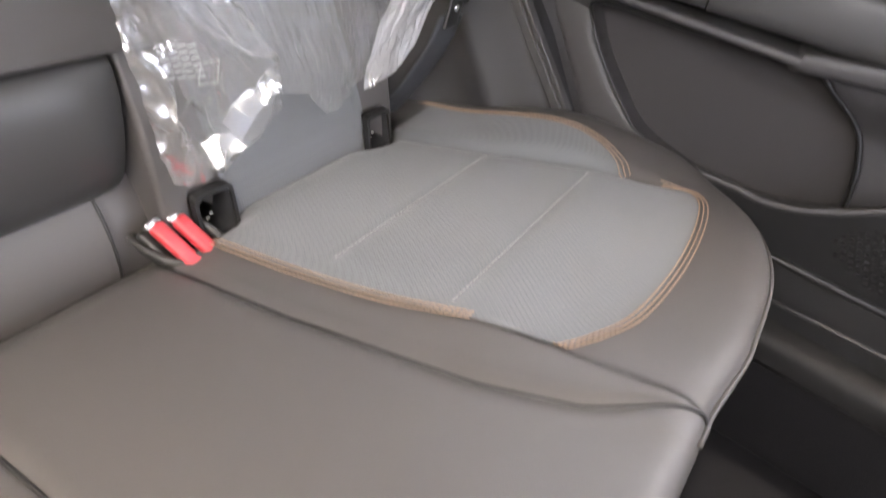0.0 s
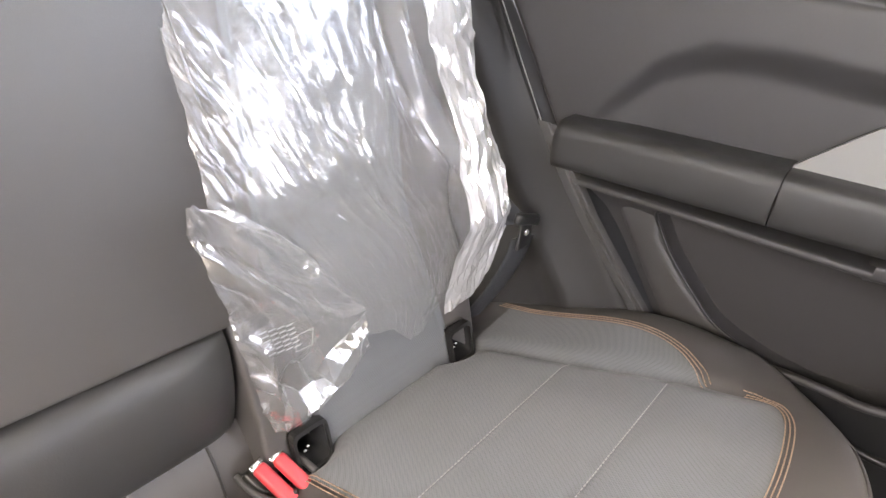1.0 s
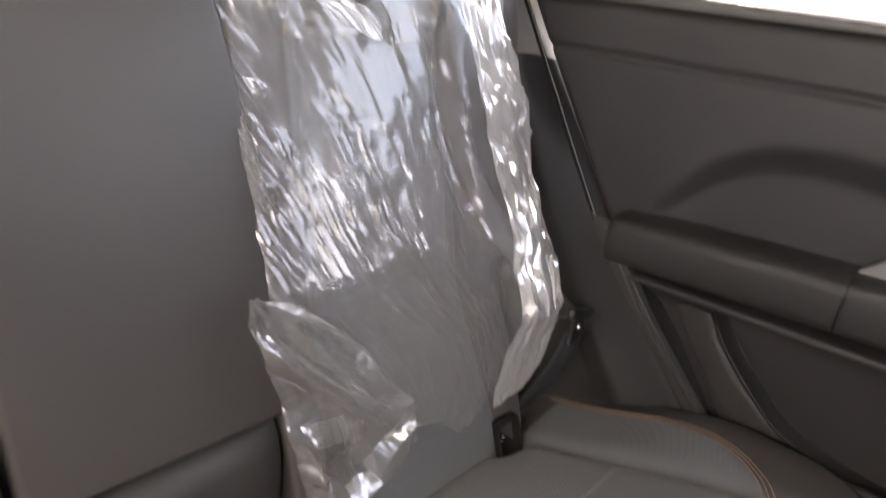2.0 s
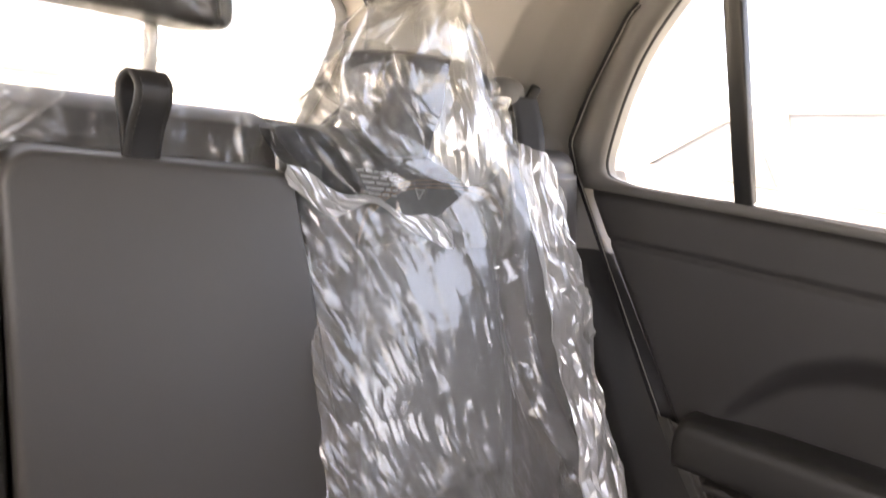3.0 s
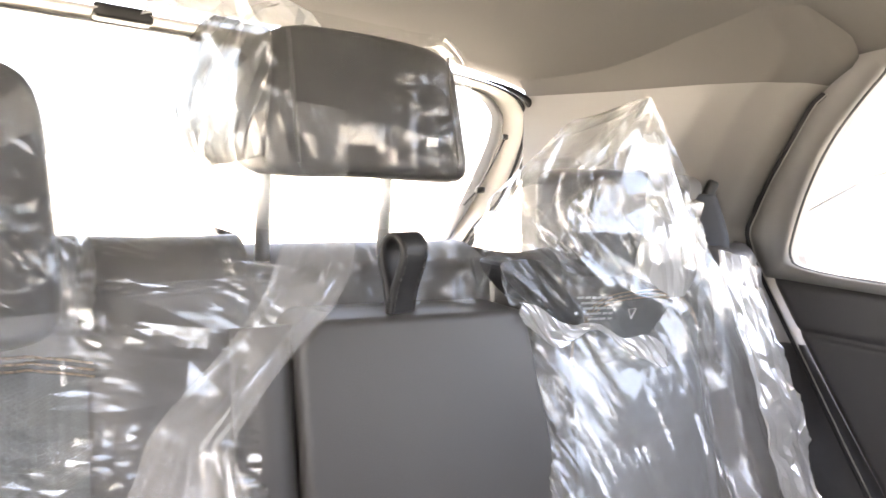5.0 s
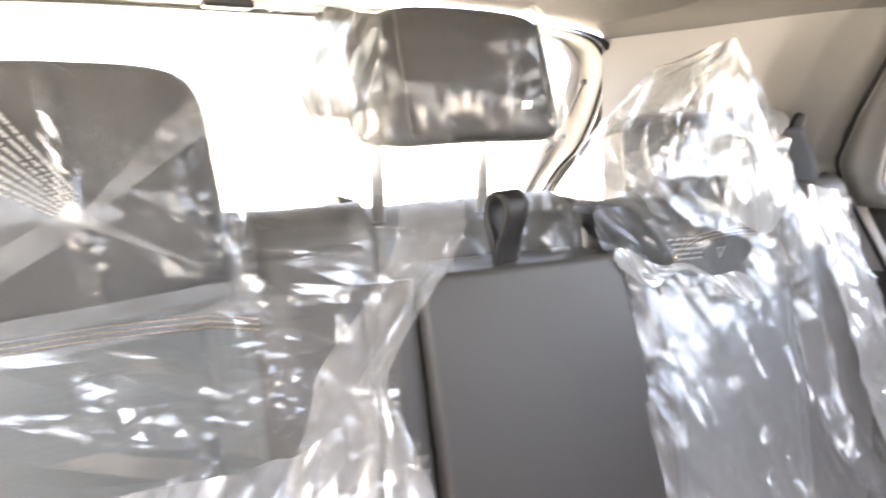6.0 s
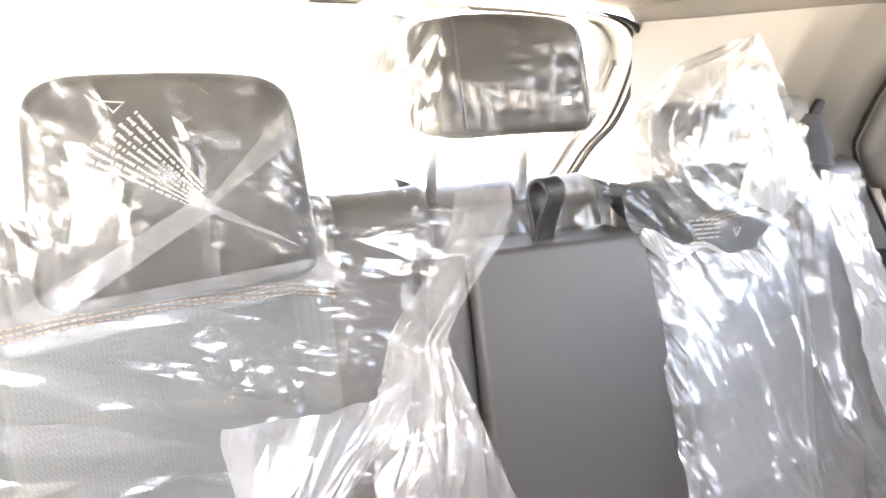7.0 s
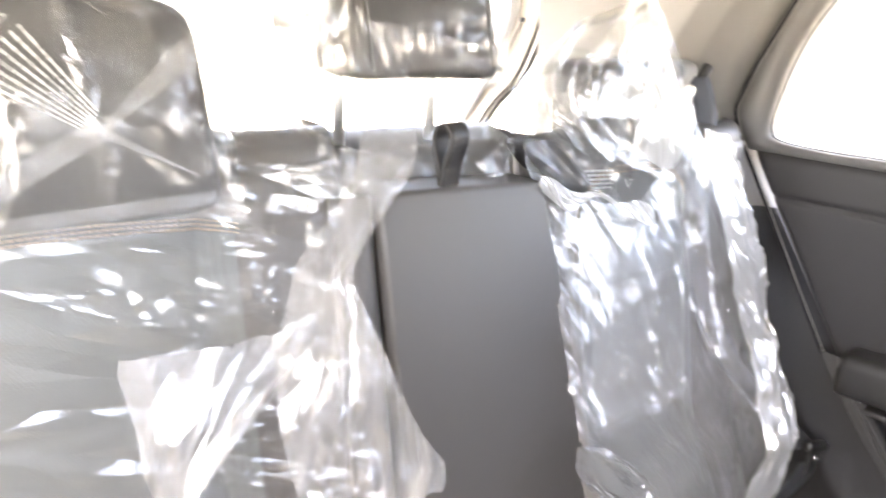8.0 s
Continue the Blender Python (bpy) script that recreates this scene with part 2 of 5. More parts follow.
def smoothed(points, n=8, closed=False):
    """Catmull-Rom points through the given ones."""
    pts = [Vector(p) for p in points]
    out, k = [], len(pts)
    for i in range(k if closed else k - 1):
        g = [pts[(i + d) % k] if closed else pts[min(max(i + d, 0), k - 1)] for d in (-1, 0, 1, 2)]
        for s in range(n):
            t = s / n
            out.append(0.5 * (2 * g[1] + (g[2] - g[0]) * t + (2 * g[0] - 5 * g[1] + 4 * g[2] - g[3]) * t * t + (3 * g[1] - g[0] - 3 * g[2] + g[3]) * t ** 3))
    if not closed:
        out.append(pts[-1])
    return out


def step(a, b, x):
    t = min(1.0, max(0.0, (x - a) / (b - a)))
    return t * t * (3 - 2 * t)


def bell(x, w):
    return math.exp(-(x / w) ** 2)


def table(rows):
    """A function that glides between the rows (x, y)."""
    xs, ys = [r[0] for r in rows], [r[1] for r in rows]
    return lambda x: float(np.interp(x, xs, ys))


def stitches(points, out, length=0.0046, gap=0.0012, r=0.0008):
    """Short thread stitches along a line; out: the way they stand proud."""
    pts = [Vector(p) for p in points]
    pieces, need, pos = [], 0.0, 0.0
    for a, b in zip(pts, pts[1:]):
        d = (b - a).length
        while need < d:
            p = a.lerp(b, need / d)
            q = p + (b - a).normalized() * length
            up = Vector(out) * r * 0.6
            mid = p.lerp(q, 0.5) + up
            pieces.append(tube([p, mid + (p - mid) * 0.4, mid + (q - mid) * 0.4, q], r, 5))
            need += length + gap
        need -= d
    return join(*pieces)


def rounded(cx, cy, cz, a, b, c, e=0.35, nu=40, nv=24, warp=None):
    """A cushion-like rounded box."""
    def sp(w, k):
        return math.copysign(abs(w) ** k, w)

    def f(u, v):
        th, ph = 2 * math.pi * u, math.pi * (v - 0.5)
        x, y, z = sp(math.cos(ph), e) * sp(math.cos(th), e), sp(math.cos(ph), e) * sp(math.sin(th), e), sp(math.sin(ph), e)
        p = Vector((x * a, y * b, z * c))
        if warp:
            p = warp(p)
        return Vector((cx, cy, cz)) + p
    return grid(f, nu, nv, wrap=True)


def pairs(ids, wrap):
    """Links between neighbours of a sheet, in sets that share no spot: along, down, across both ways, and over every second spot."""
    def keep(a, b, order):
        return [(a[order == k], b[order == k]) for k in range(int(order.max()) + 1) if (order == k).any()]
    m, n = ids.shape
    row, col = np.indices((m, n))
    nxt = (lambda k: np.roll(ids, -k, 1)) if wrap else (lambda k: ids[:, k:])
    cut = (lambda q, k: q) if wrap else (lambda q, k: q[:, :q.shape[1] - k])
    firm = keep(cut(ids, 1).ravel(), nxt(1).ravel(), cut(col % 2, 1).ravel())
    firm += keep(ids[:-1].ravel(), ids[1:].ravel(), (row[:-1] % 2).ravel())
    firm += keep(cut(ids, 1)[:-1].ravel(), nxt(1)[1:].ravel(), cut(row % 2, 1)[:-1].ravel())
    firm += keep(nxt(1)[:-1].ravel(), cut(ids, 1)[1:].ravel(), cut(row % 2, 1)[:-1].ravel())
    bend = keep(cut(ids, 2).ravel(), nxt(2).ravel(), cut(col % 4 // 2, 2).ravel())
    bend += keep(ids[:-2].ravel(), ids[2:].ravel(), (row[:-2] % 4 // 2).ravel())
    return firm, bend


def relax(p, flat, base, norm, low, high, hold, wrap, rounds, stiff, length):
    """Lets a film that is larger than its room buckle into folds. p: its spots, flat: the same laid out with no fold, in metres;
    base, norm: the surface it lies over; low, high: how far it may stand off; hold: how firmly a spot is pinned; length: once round a closed one, row by row."""
    m, n = p.shape[:2]
    shape = p.shape
    ids = np.arange(m * n).reshape(m, n)
    p, flat, base, norm = (q.reshape(-1, q.shape[-1]).copy() for q in (p, flat, base, norm))
    low, high, hold = (np.broadcast_to(q, (m, n)).reshape(-1, 1) for q in (low, high, hold))
    firm, bend = pairs(ids, wrap)
    length = np.repeat(length, n)
    sets = []
    for many, push in ((firm, 0.5), (bend, 0.5 * stiff)):
        for a, b in many:
            d = flat[b] - flat[a]
            if wrap:
                d[:, 0] -= np.round(d[:, 0] / length[a]) * length[a]
            sets.append((a, b, np.sqrt((d * d).sum(1))[:, None] * (1.0 if push == 0.5 else 0.93), push))
    for k in range(rounds):
        for a, b, rest, push in sets:
            d = p[b] - p[a]
            now = np.sqrt((d * d).sum(1))[:, None] + 1e-9
            gap = now - rest
            if push < 0.5:
                gap = np.minimum(gap, 0.0)
            d *= gap / now * push
            p[a] += d
            p[b] -= d
        off = p - base
        h = (off * norm).sum(1)[:, None]
        p += norm * (np.clip(h, low, high) - h)
        p += (base - p) * hold
    return p.reshape(shape)


def doubled(q, wrap):
    """The same sheet with a spot between each two."""
    if wrap:
        q = np.concatenate([q, q[:, :1]], 1)
    out = np.zeros((2 * q.shape[0] - 1, 2 * q.shape[1] - 1, q.shape[2]))
    out[::2, ::2] = q
    out[1::2, ::2] = (q[1:] + q[:-1]) / 2
    out[::2, 1::2] = (q[:, 1:] + q[:, :-1]) / 2
    out[1::2, 1::2] = (q[1:, 1:] + q[:-1, :-1]) / 2
    return out[:, :-1] if wrap else out


def film(name, place, size, mat, parent, seed, cell=0.010, slack=(0.10, 0.04), depth=0.03, wrap=False, calm=None, label="", even=0.0, slant=0.3, levels=3, rounds=(90, 30, 12), stiff=0.05, hold=0.25, streak=5.0, fine=1.0, aspect=1.8, patchy=0.0, ridges=1.0, soft=False, keep=None):
    """A thin film over place(u, v, h), v from top to hem, h standing off. It has more stuff than room by slack (across, down) and
    buckles into flat facets by itself, with smaller ones in patches; calm(u, v): how smooth it lies, 0 to 1; even: 1 if it is as
    wide at the hem as at its widest, so that it gathers; slant: how far the facets lean; soft: rounded folds;
    keep(x, y, z): where the film is not cut away."""
    r = np.random.RandomState(seed)
    nu, nv = max(4, int(round(size[0] / cell))), max(3, int(round(size[1] / (cell * aspect))))
    gu, gv = np.meshgrid(np.arange(nu + (0 if wrap else 1)) / nu, np.arange(nv + 1) / nv)
    if wrap:
        gu += r.uniform(-0.32, 0.32, gu.shape) / nu
    else:
        gu[:, 1:-1] += r.uniform(-0.32, 0.32, (nv + 1, nu - 1)) / nu
    gv[1:-1] += r.uniform(-0.34, 0.34, (nv - 1, gu.shape[1])) / nv
    uv = np.stack([gu, gv], 2)
    p = None
    for lev in range(levels):
        if lev:
            uv = doubled(np.concatenate([uv, uv[:, :1] + np.array([1.0, 0.0])], 1), False)[:, :-1] if wrap else doubled(uv, False)
            p = doubled(p, wrap)
        m, n = uv.shape[:2]
        base = np.array([[place(a, b, 0.0) for a, b in row] for row in uv])
        norm = np.array([[place(a, b, 0.004) for a, b in row] for row in uv]) - base
        norm /= np.linalg.norm(norm, axis=2)[:, :, None] + 1e-9
        x, z = uv[:, :, 0] * size[0], uv[:, :, 1] * size[1]
        around = np.cos(2 * math.pi * uv[:, :, 0]) * size[0] / 6.28 if wrap else x - slant * z * (1 - 0.7 * uv[:, :, 0])
        beyond = np.sin(2 * math.pi * uv[:, :, 0]) * size[0] / 6.28 if wrap else 0 * x
        still = np.array([[calm(a, b) if calm else 0.0 for a, b in row] for row in uv])
        patch = np.array([[step(patchy - 0.22, patchy + 0.12, noise.noise((a * 14, c * 14 + b * 6, seed * 1.7))) for a, c, b in zip(*rows)] for rows in zip(around, beyond, z)])
        quiet = np.maximum(still, 0.85 * (1 - patch))
        if lev == 0:
            ks = np.linspace(0, 1, 33)
            spots = np.array([[place(a, b, 0.0) for a in ks] for b in ks])
            wide = np.linalg.norm(np.diff(spots, axis=1), axis=2).sum(1)
            wide = wide + even * (wide.max() - wide)
            tall = np.linalg.norm(np.diff(spots, axis=0), axis=2).sum(0)
            wide, tall = np.interp(uv[:, :, 1], ks, wide), np.interp(uv[:, :, 0] % 1.0, ks, tall)
            more_u, more_v = (1 + k * (1 - 0.97 * quiet) for k in slack)
            flat = np.zeros((m, n, 2))
            flat[:, 1:, 0] = np.cumsum(np.diff(uv[:, :, 0], axis=1) * (more_u[:, 1:] + more_u[:, :-1]) / 2, 1)
            lap = (flat[:, -1, 0] + (uv[:, 0, 0] + 1 - uv[:, -1, 0]) * more_u[:, 0]) * wide[:, 0]
            flat[:, :, 0] = (uv[:, :1, 0] + flat[:, :, 0] - 0.5) * wide
            flat[1:, :, 1] = np.cumsum(np.diff(uv[:, :, 1], axis=0) * (more_v[1:] + more_v[:-1]) / 2, 0) * tall[1:]
            p, busy = base, 1 - 0.75 * quiet
        else:
            if wrap:
                flat = doubled(np.concatenate([flat, flat[:, :1] + np.stack([lap, 0 * lap], 1)[:, None]], 1), False)[:, :-1]
            else:
                flat = doubled(flat, False)
            flat = flat * (1 + 0.010 * fine)
            lap = np.interp(np.arange(m) / 2, np.arange(len(lap)), lap) * (1 + 0.010 * fine)
            busy = (1 - quiet) ** 1.5
        bump = np.zeros((m, n))
        for i in range(m):
            for j in range(n):
                c, d = around[i, j], beyond[i, j]
                if lev == 0:
                    bump[i, j] = 0.014 * noise.noise((c * 16, d * 16 + z[i, j] * 16 / streak, seed * 3.7)) + 0.005 * noise.noise((c * 45, d * 45 + z[i, j] * 45 / streak, seed * 2.3))
        bump += r.uniform(-1, 1, (m, n)) * (0.0022, 0.0016 * fine, 0.0008 * fine)[lev]
        p = p + norm * (bump * busy)[:, :, None]
        rim = 0.005 + 0.25 * still
        rim[0] = 0.5
        if not wrap:
            rim[:, 0] = rim[:, -1] = hold
        rim[-1] = hold
        q = relax(p, flat, base, norm, -0.004, depth * (1 - 0.6 * quiet), rim, wrap, rounds[lev], stiff, lap)
        p = q if lev == 0 else p + (q - p) * busy[:, :, None]
    fold = np.array([[max(0.0, 1 - abs(noise.noise((a * 20, c * 20 + b * 1.6, seed + 9.7))) * 6) - 0.6 * max(0.0, 1 - abs(noise.noise((a * 11 + 3, c * 11 + b * 1.1, seed + 5.1))) * 5) for a, c, b in zip(*rows)] for rows in zip(around, beyond, z)])
    p = p + norm * (fold * 0.004 * ridges)[:, :, None]
    m, n = p.shape[:2]
    ids = np.arange(m * n).reshape(m, n)
    right = np.roll(ids, -1, 1) if wrap else ids[:, 1:]
    left = ids if wrap else ids[:, :-1]
    fs = np.concatenate([np.stack([left[:-1], right[:-1], right[1:]], 2).reshape(-1, 3), np.stack([left[:-1], right[1:], left[1:]], 2).reshape(-1, 3)])
    if keep:
        spots = p.reshape(-1, 3)
        fs = np.array([q for q in fs if keep(*spots[q].mean(0))])
    return solid(name, (p.reshape(-1, 3).tolist(), fs.tolist()), mat, parent, label, soft)


# ---- the car's shell ----
XM = -0.03  # middle line of the car


def belt_edge(z):
    """How far back the rear door reaches at a height."""
    return table([(0.0, 0.30), (0.20, 0.36), (0.33, 0.45), (0.474, 0.562), (0.587, 0.645), (0.66, 0.693), (0.80, 0.783), (0.90, 0.847), (0.94, 0.856), (1.008, 0.823), (1.107, 0.763), (1.16, 0.70)])(z)


solid("floor", rbox((0, -0.2, -0.02), (1.5, 3.1, 0.04), 0), CARPET, None, smooth=False)
tagged(bpy.data.objects["floor"], "black carpeted car floor", "floor", kind="structure")
sill = solid("door_sill", rbox((0.655, -0.35, 0.195), (0.11, 1.3, 0.05), 0.014), SILL)
solid("carpet_side", rbox((0.69, -0.35, 0.085), (0.12, 1.3, 0.17), 0.01), CARPET, sill, "black carpet on the side of the sill")
tagged(sill, "black grained plastic sill beside the floor", "sill", kind="structure")


def roof(u, v):
    x = XM + (u - 0.5) * 1.18
    y = -1.45 + 2.64 * v
    w = abs(u - 0.5) * 2
    z = 1.245 - 0.058 * w ** 4 - 0.070 * step(0.35, 1.19, y) - 0.05 * step(-0.5, -1.45, y)
    return (x, y, z)


inner = grid(roof, 40, 60)
outer = ([(x, y, z + 0.04) for x, y, z in inner[0]], inner[1])
tagged(solid("ceiling", join(inner, outer), LINER), "beige felt headliner of the car", "ceiling", kind="structure")

# plain walls close the car in; wall_south is raised to hold back windscreen light
for name, parts in (("wall_west", [((-0.74, -0.2, 0.45), (0.04, 3.0, 0.9)), ((-0.72, -0.2, 1.19), (0.08, 3.0, 0.10)), ((-0.73, 0.95, 1.02), (0.05, 0.5, 0.26)), ((-0.73, -1.0, 1.02), (0.05, 0.12, 0.26))]),
                    ("wall_south", [((0, -1.5, 0.515), (1.5, 0.08, 1.03))]),
                    # the last box is an added beam against sun leaking past the roof edge
                    ("wall_east", [((0.74, -0.9, 0.45), (0.04, 1.7, 0.88)), ((0.70, -0.75, 1.19), (0.08, 1.5, 0.08)), ((0.70, -0.06, 1.03), (0.06, 0.09, 0.30)), ((0.63, 0.45, 1.245), (0.22, 1.2, 0.03))]),
                    ("wall_north", [((0, 1.42, 0.35), (1.4, 0.05, 0.70))])):
    tagged(solid(name, join(*[rbox(c, s, 0.008, 2) for c, s in parts]), TRIM), "plain dark grey panel added to close the car in", "wall", kind="structure")


def pillar(u, z):
    lean = 0.30 * max(0.0, z - 0.9)
    ye = belt_edge(z)
    deep = step(0.80, 0.45, z)
    pts = [(0.720 - lean, ye - 0.030), (0.640 - lean + 0.016 * deep, ye + 0.006), (0.600 - lean + 0.045 * deep, ye + 0.020 + 0.08 * deep), (0.545 - lean * 0.7 + 0.080 * deep, ye + 0.055 + 0.14 * deep), (0.512 - lean * 0.5 + 0.04 * deep, max(ye + 0.10, 0.86)), (0.490 - lean * 0.3, 1.00), (0.458 - lean * 0.2, 1.16)]
    ts = [0, 0.08, 0.2, 0.4, 0.6, 0.8, 1.0]
    fold = 0.012 * bell(u - 0.22, 0.06) * (1 if z < 0.9 else 0.3)
    x, y = np.interp(u, ts, [p[0] for p in pts]), np.interp(u, ts, [p[1] for p in pts])
    return Vector((float(x) - fold, float(y) - fold * 0.5, z))


low = grid(lambda u, v: pillar(u, 0.15 + 0.632 * v + 0.012 * math.sin(math.pi * min(1, u / 0.45))) , 40, 40)
mid = grid(lambda u, v: pillar(u, 0.778 + 0.129 * v) + Vector((0.004, 0.004, 0)), 46, 20)
# added panel, hidden by the seats, that stops light leaking from the rear
solid("stray_light_panel", rbox((XM, 1.15, 0.74), (1.1, 0.56, 0.02), 0.004), TRIM)
tagged(bpy.data.objects["stray_light_panel"], "plain dark panel added behind the seats against stray light", "cover", kind="structure")
tagged(solid("pillar_trim_middle", mid, PILLAR_PALE), "pale grey plastic pillar trim below the beige part", "trim", kind="structure")
tagged(solid("pillar_trim_lower", low, TRIM_SHADED), "grey plastic lower rear pillar trim, darkened for shade beside the seat", "trim", kind="structure")
high = grid(lambda u, v: pillar(0.08 + 0.92 * u, 0.904 + 0.226 * v) + Vector((-0.003, 0, 0)), 40, 24)
tagged(solid("pillar_trim_upper", high, BEIGE), "beige plastic upper rear pillar trim", "trim", kind="structure")
brow = grid(lambda u, v: pillar(0.08 + 0.92 * u, 1.118 + 0.080 * v) + Vector((0.004 - 0.09 * v * v, 0, 0.0)), 40, 8)
tagged(solid("roof_edge_trim", brow, LINER), "beige felt edge of the headliner", "trim", kind="structure")

# ---- the tailgate and its window ----
SEAL = [(0.44, 0.75), (0.465, 0.895), (0.498, 0.955), (0.495, 1.037), (0.472, 1.100), (0.432, 1.132), (0.32, 1.148), (0.15, 1.154), (0.0, 1.156)]
PANE = [(0.40, 0.75), (0.430, 0.88), (0.440, 0.968), (0.439, 1.062), (0.414, 1.110), (0.370, 1.132), (0.27, 1.138), (0.13, 1.141), (0.0, 1.142)]


def both_sides(pts):
    """The half outline and its mirror image about the car's middle line, smoothed."""
    pts = [(x - 0.012, z) for x, z in pts[:-1]]
    line = smoothed([(x, z, 0) for x, z in pts] + [(2 * XM - 0.06 - x, z, 0) for x, z in reversed(pts)], 6)
    return [(p.x, p.y) for p in line]


def gate_at(x, z, y0):
    return (x, y0 + 0.6 * max(0.0, 1.1 - z), z)


def gate_band(a, ya, b, yb, n=4):
    k = len(a)
    vs = []
    for j in range(n + 1):
        t = j / n
        for (x0, z0), (x1, z1) in zip(a, b):
            vs.append(gate_at(x0 + (x1 - x0) * t, z0 + (z1 - z0) * t, ya + (yb - ya) * t - 0.012 * math.sin(math.pi * t)))
    fs = [(j * k + i, j * k + i + 1, (j + 1) * k + i + 1, (j + 1) * k + i) for j in range(n) for i in range(k - 1)]
    return vs, fs


seal_pts, glass_pts = both_sides(SEAL), both_sides(PANE)
rim_pts = [(a[0] + (c[0] - a[0]) * 0.62, a[1] + (c[1] - a[1]) * 0.62) for a, c in zip(seal_pts, glass_pts)]
tail = thing("tailgate", "cream trimmed tailgate round a bright rear window", "tailgate", at=(XM, 1.3, 0.75))
solid("frame", gate_band(seal_pts, 1.160, rim_pts, 1.195), CREAM, tail, "cream plastic window surround")
solid("glass_border", gate_band(rim_pts, 1.195, glass_pts, 1.204), FRIT, tail, "grey border of the rear window")
side_pts = seal_pts[:len(seal_pts) * 2 // 5]
fade = lambda r: [r * min(1.0, 0.1 + 0.12 * (len(side_pts) - 1 - i)) for i in range(len(side_pts))]
solid("weatherstrip", join(tube([gate_at(x, z, 1.150) for x, z in side_pts], fade(0.006), 8), tube([gate_at(x - 0.010, z, 1.160) for x, z in side_pts], fade(0.003), 6)), RUBBER, tail, "black double rubber seal")
solid("pane", ([gate_at(x, z, 1.206) for x, z in glass_pts], [tuple(range(len(glass_pts)))]), GLASS, tail, smooth=False).visible_shadow = False
solid("stop_lamp", rbox((-0.150, 1.175, 1.152), (0.060, 0.03, 0.016), 0.004), PLASTIC, tail, "small dark lamp housing over the window")
solid("cord", join(tube([(0.424, 1.180, 1.062), (0.402, 1.182, 1.02), (0.376, 1.185, 0.975), (0.352, 1.188, 0.950)], 0.0018, 6), rbox((0.424, 1.180, 1.064), (0.011, 0.006, 0.009), 0.002), rbox((0.378, 1.180, 0.976), (0.017, 0.010, 0.012), 0.004)), PLASTIC, tail, "thin black shelf cord with a clip")

# ---- rear door ----
door = thing("rear_door", "closed rear car door with dark grey padded trim", "car door", at=(0.68, 0.3, 0.1))
POCK = [(0.462, 0.500), (0.450, 0.453), (0.391, 0.393), (0.328, 0.350), (0.20, 0.33), (0.075, 0.36), (0.062, 0.40), (0.095, 0.473), (0.150, 0.515), (0.205, 0.540), (0.33, 0.516)]
pock_line = [(p.x, p.y) for p in smoothed([(a, b, 0) for a, b in POCK], 6, True)]


def inside(pts, y, z):
    """Distance from the outline, positive inside it."""
    best, odd = 9.0, False
    for (a, b), (c, d) in zip(pts, pts[1:] + pts[:1]):
        t = min(1, max(0, ((y - a) * (c - a) + (z - b) * (d - b)) / ((c - a) ** 2 + (d - b) ** 2 + 1e-9)))
        best = min(best, math.hypot(y - a - t * (c - a), z - b - t * (d - b)))
        if (b > z) != (d > z) and y < a + (z - b) / (d - b) * (c - a):
            odd = not odd
    return best if odd else -best


arc_z = table([(-0.4, 0.735), (0.278, 0.75), (0.377, 0.753), (0.451, 0.745), (0.512, 0.713), (0.564, 0.655), (0.60, 0.60)])


def door_x(y, z):
    x = 0.652
    x += 0.020 * step(0.0, 0.045, arc_z(y) - z) * step(0.62, 0.5, y)
    x -= 0.016 * step(0.60, 0.84, y)
    x += 0.028 * step(0.53, 0.47, z)
    if z > 0.86:
        x += 0.030 * ((z - 0.86) / 0.032) ** 2.2
    crease = 0.808 + 0.02 * (0.6 - y) * 0.4
    x += 0.006 * bell(z - crease, 0.0035)
    return x


def card(u, v):
    z = 0.06 + 0.830 * v
    y0, y1 = -0.05, belt_edge(z) - 0.001
    y = y0 + (y1 - y0) * u
    x = door_x(y, z)
    if z < 0.58 and y < 0.50:
        d = inside(pock_line, y, z)
        x += 0.036 * step(-0.002, 0.006, d)
    if u > 0.985:
        x += 0.012 * ((u - 0.985) / 0.015) ** 2
    return (x, y, z)


solid("door_card", grid(card, 170, 200), TRIM, door, "dark grey padded door panel")
solid("pocket_lining", grid(lambda u, v: (door_x(0.06 + 0.41 * u, 0.33 + 0.20 * v) + 0.0335 - 0.004 * math.sin(math.pi * u), 0.06 + 0.41 * u, 0.33 + 0.20 * v), 30, 16), POCKET, door, "charcoal cloth lined recess")
solid("pocket_edge", tube([(door_x(a, b) - 0.001, a, b) for a, b in pock_line], 0.0030, 8, True), PLASTIC, door, "glossy black recess edge")


def sweep_arm(y0, y1, z0, z1, x_in, x_out, h0, h1, round_start=True, n=30):
    def f(u, v):
        y = y0 + (y1 - y0) * v
        zc, h = z0 + (z1 - z0) * v, h0 + (h1 - h0) * v
        w = 2 * math.pi * u
        c, s = math.cos(w), math.sin(w)
        end = min(1.0, math.sqrt(max(0.10, v / 0.022)) if round_start else 1.0)
        cx, rx = (x_in + x_out) / 2, (x_out - x_in) / 2
        return (cx - math.copysign(abs(c) ** 0.40, c) * rx * (0.5 + 0.5 * end), y, zc + math.copysign(abs(s) ** 0.55, s) * h * end)
    return grid(f, 32, n, True)


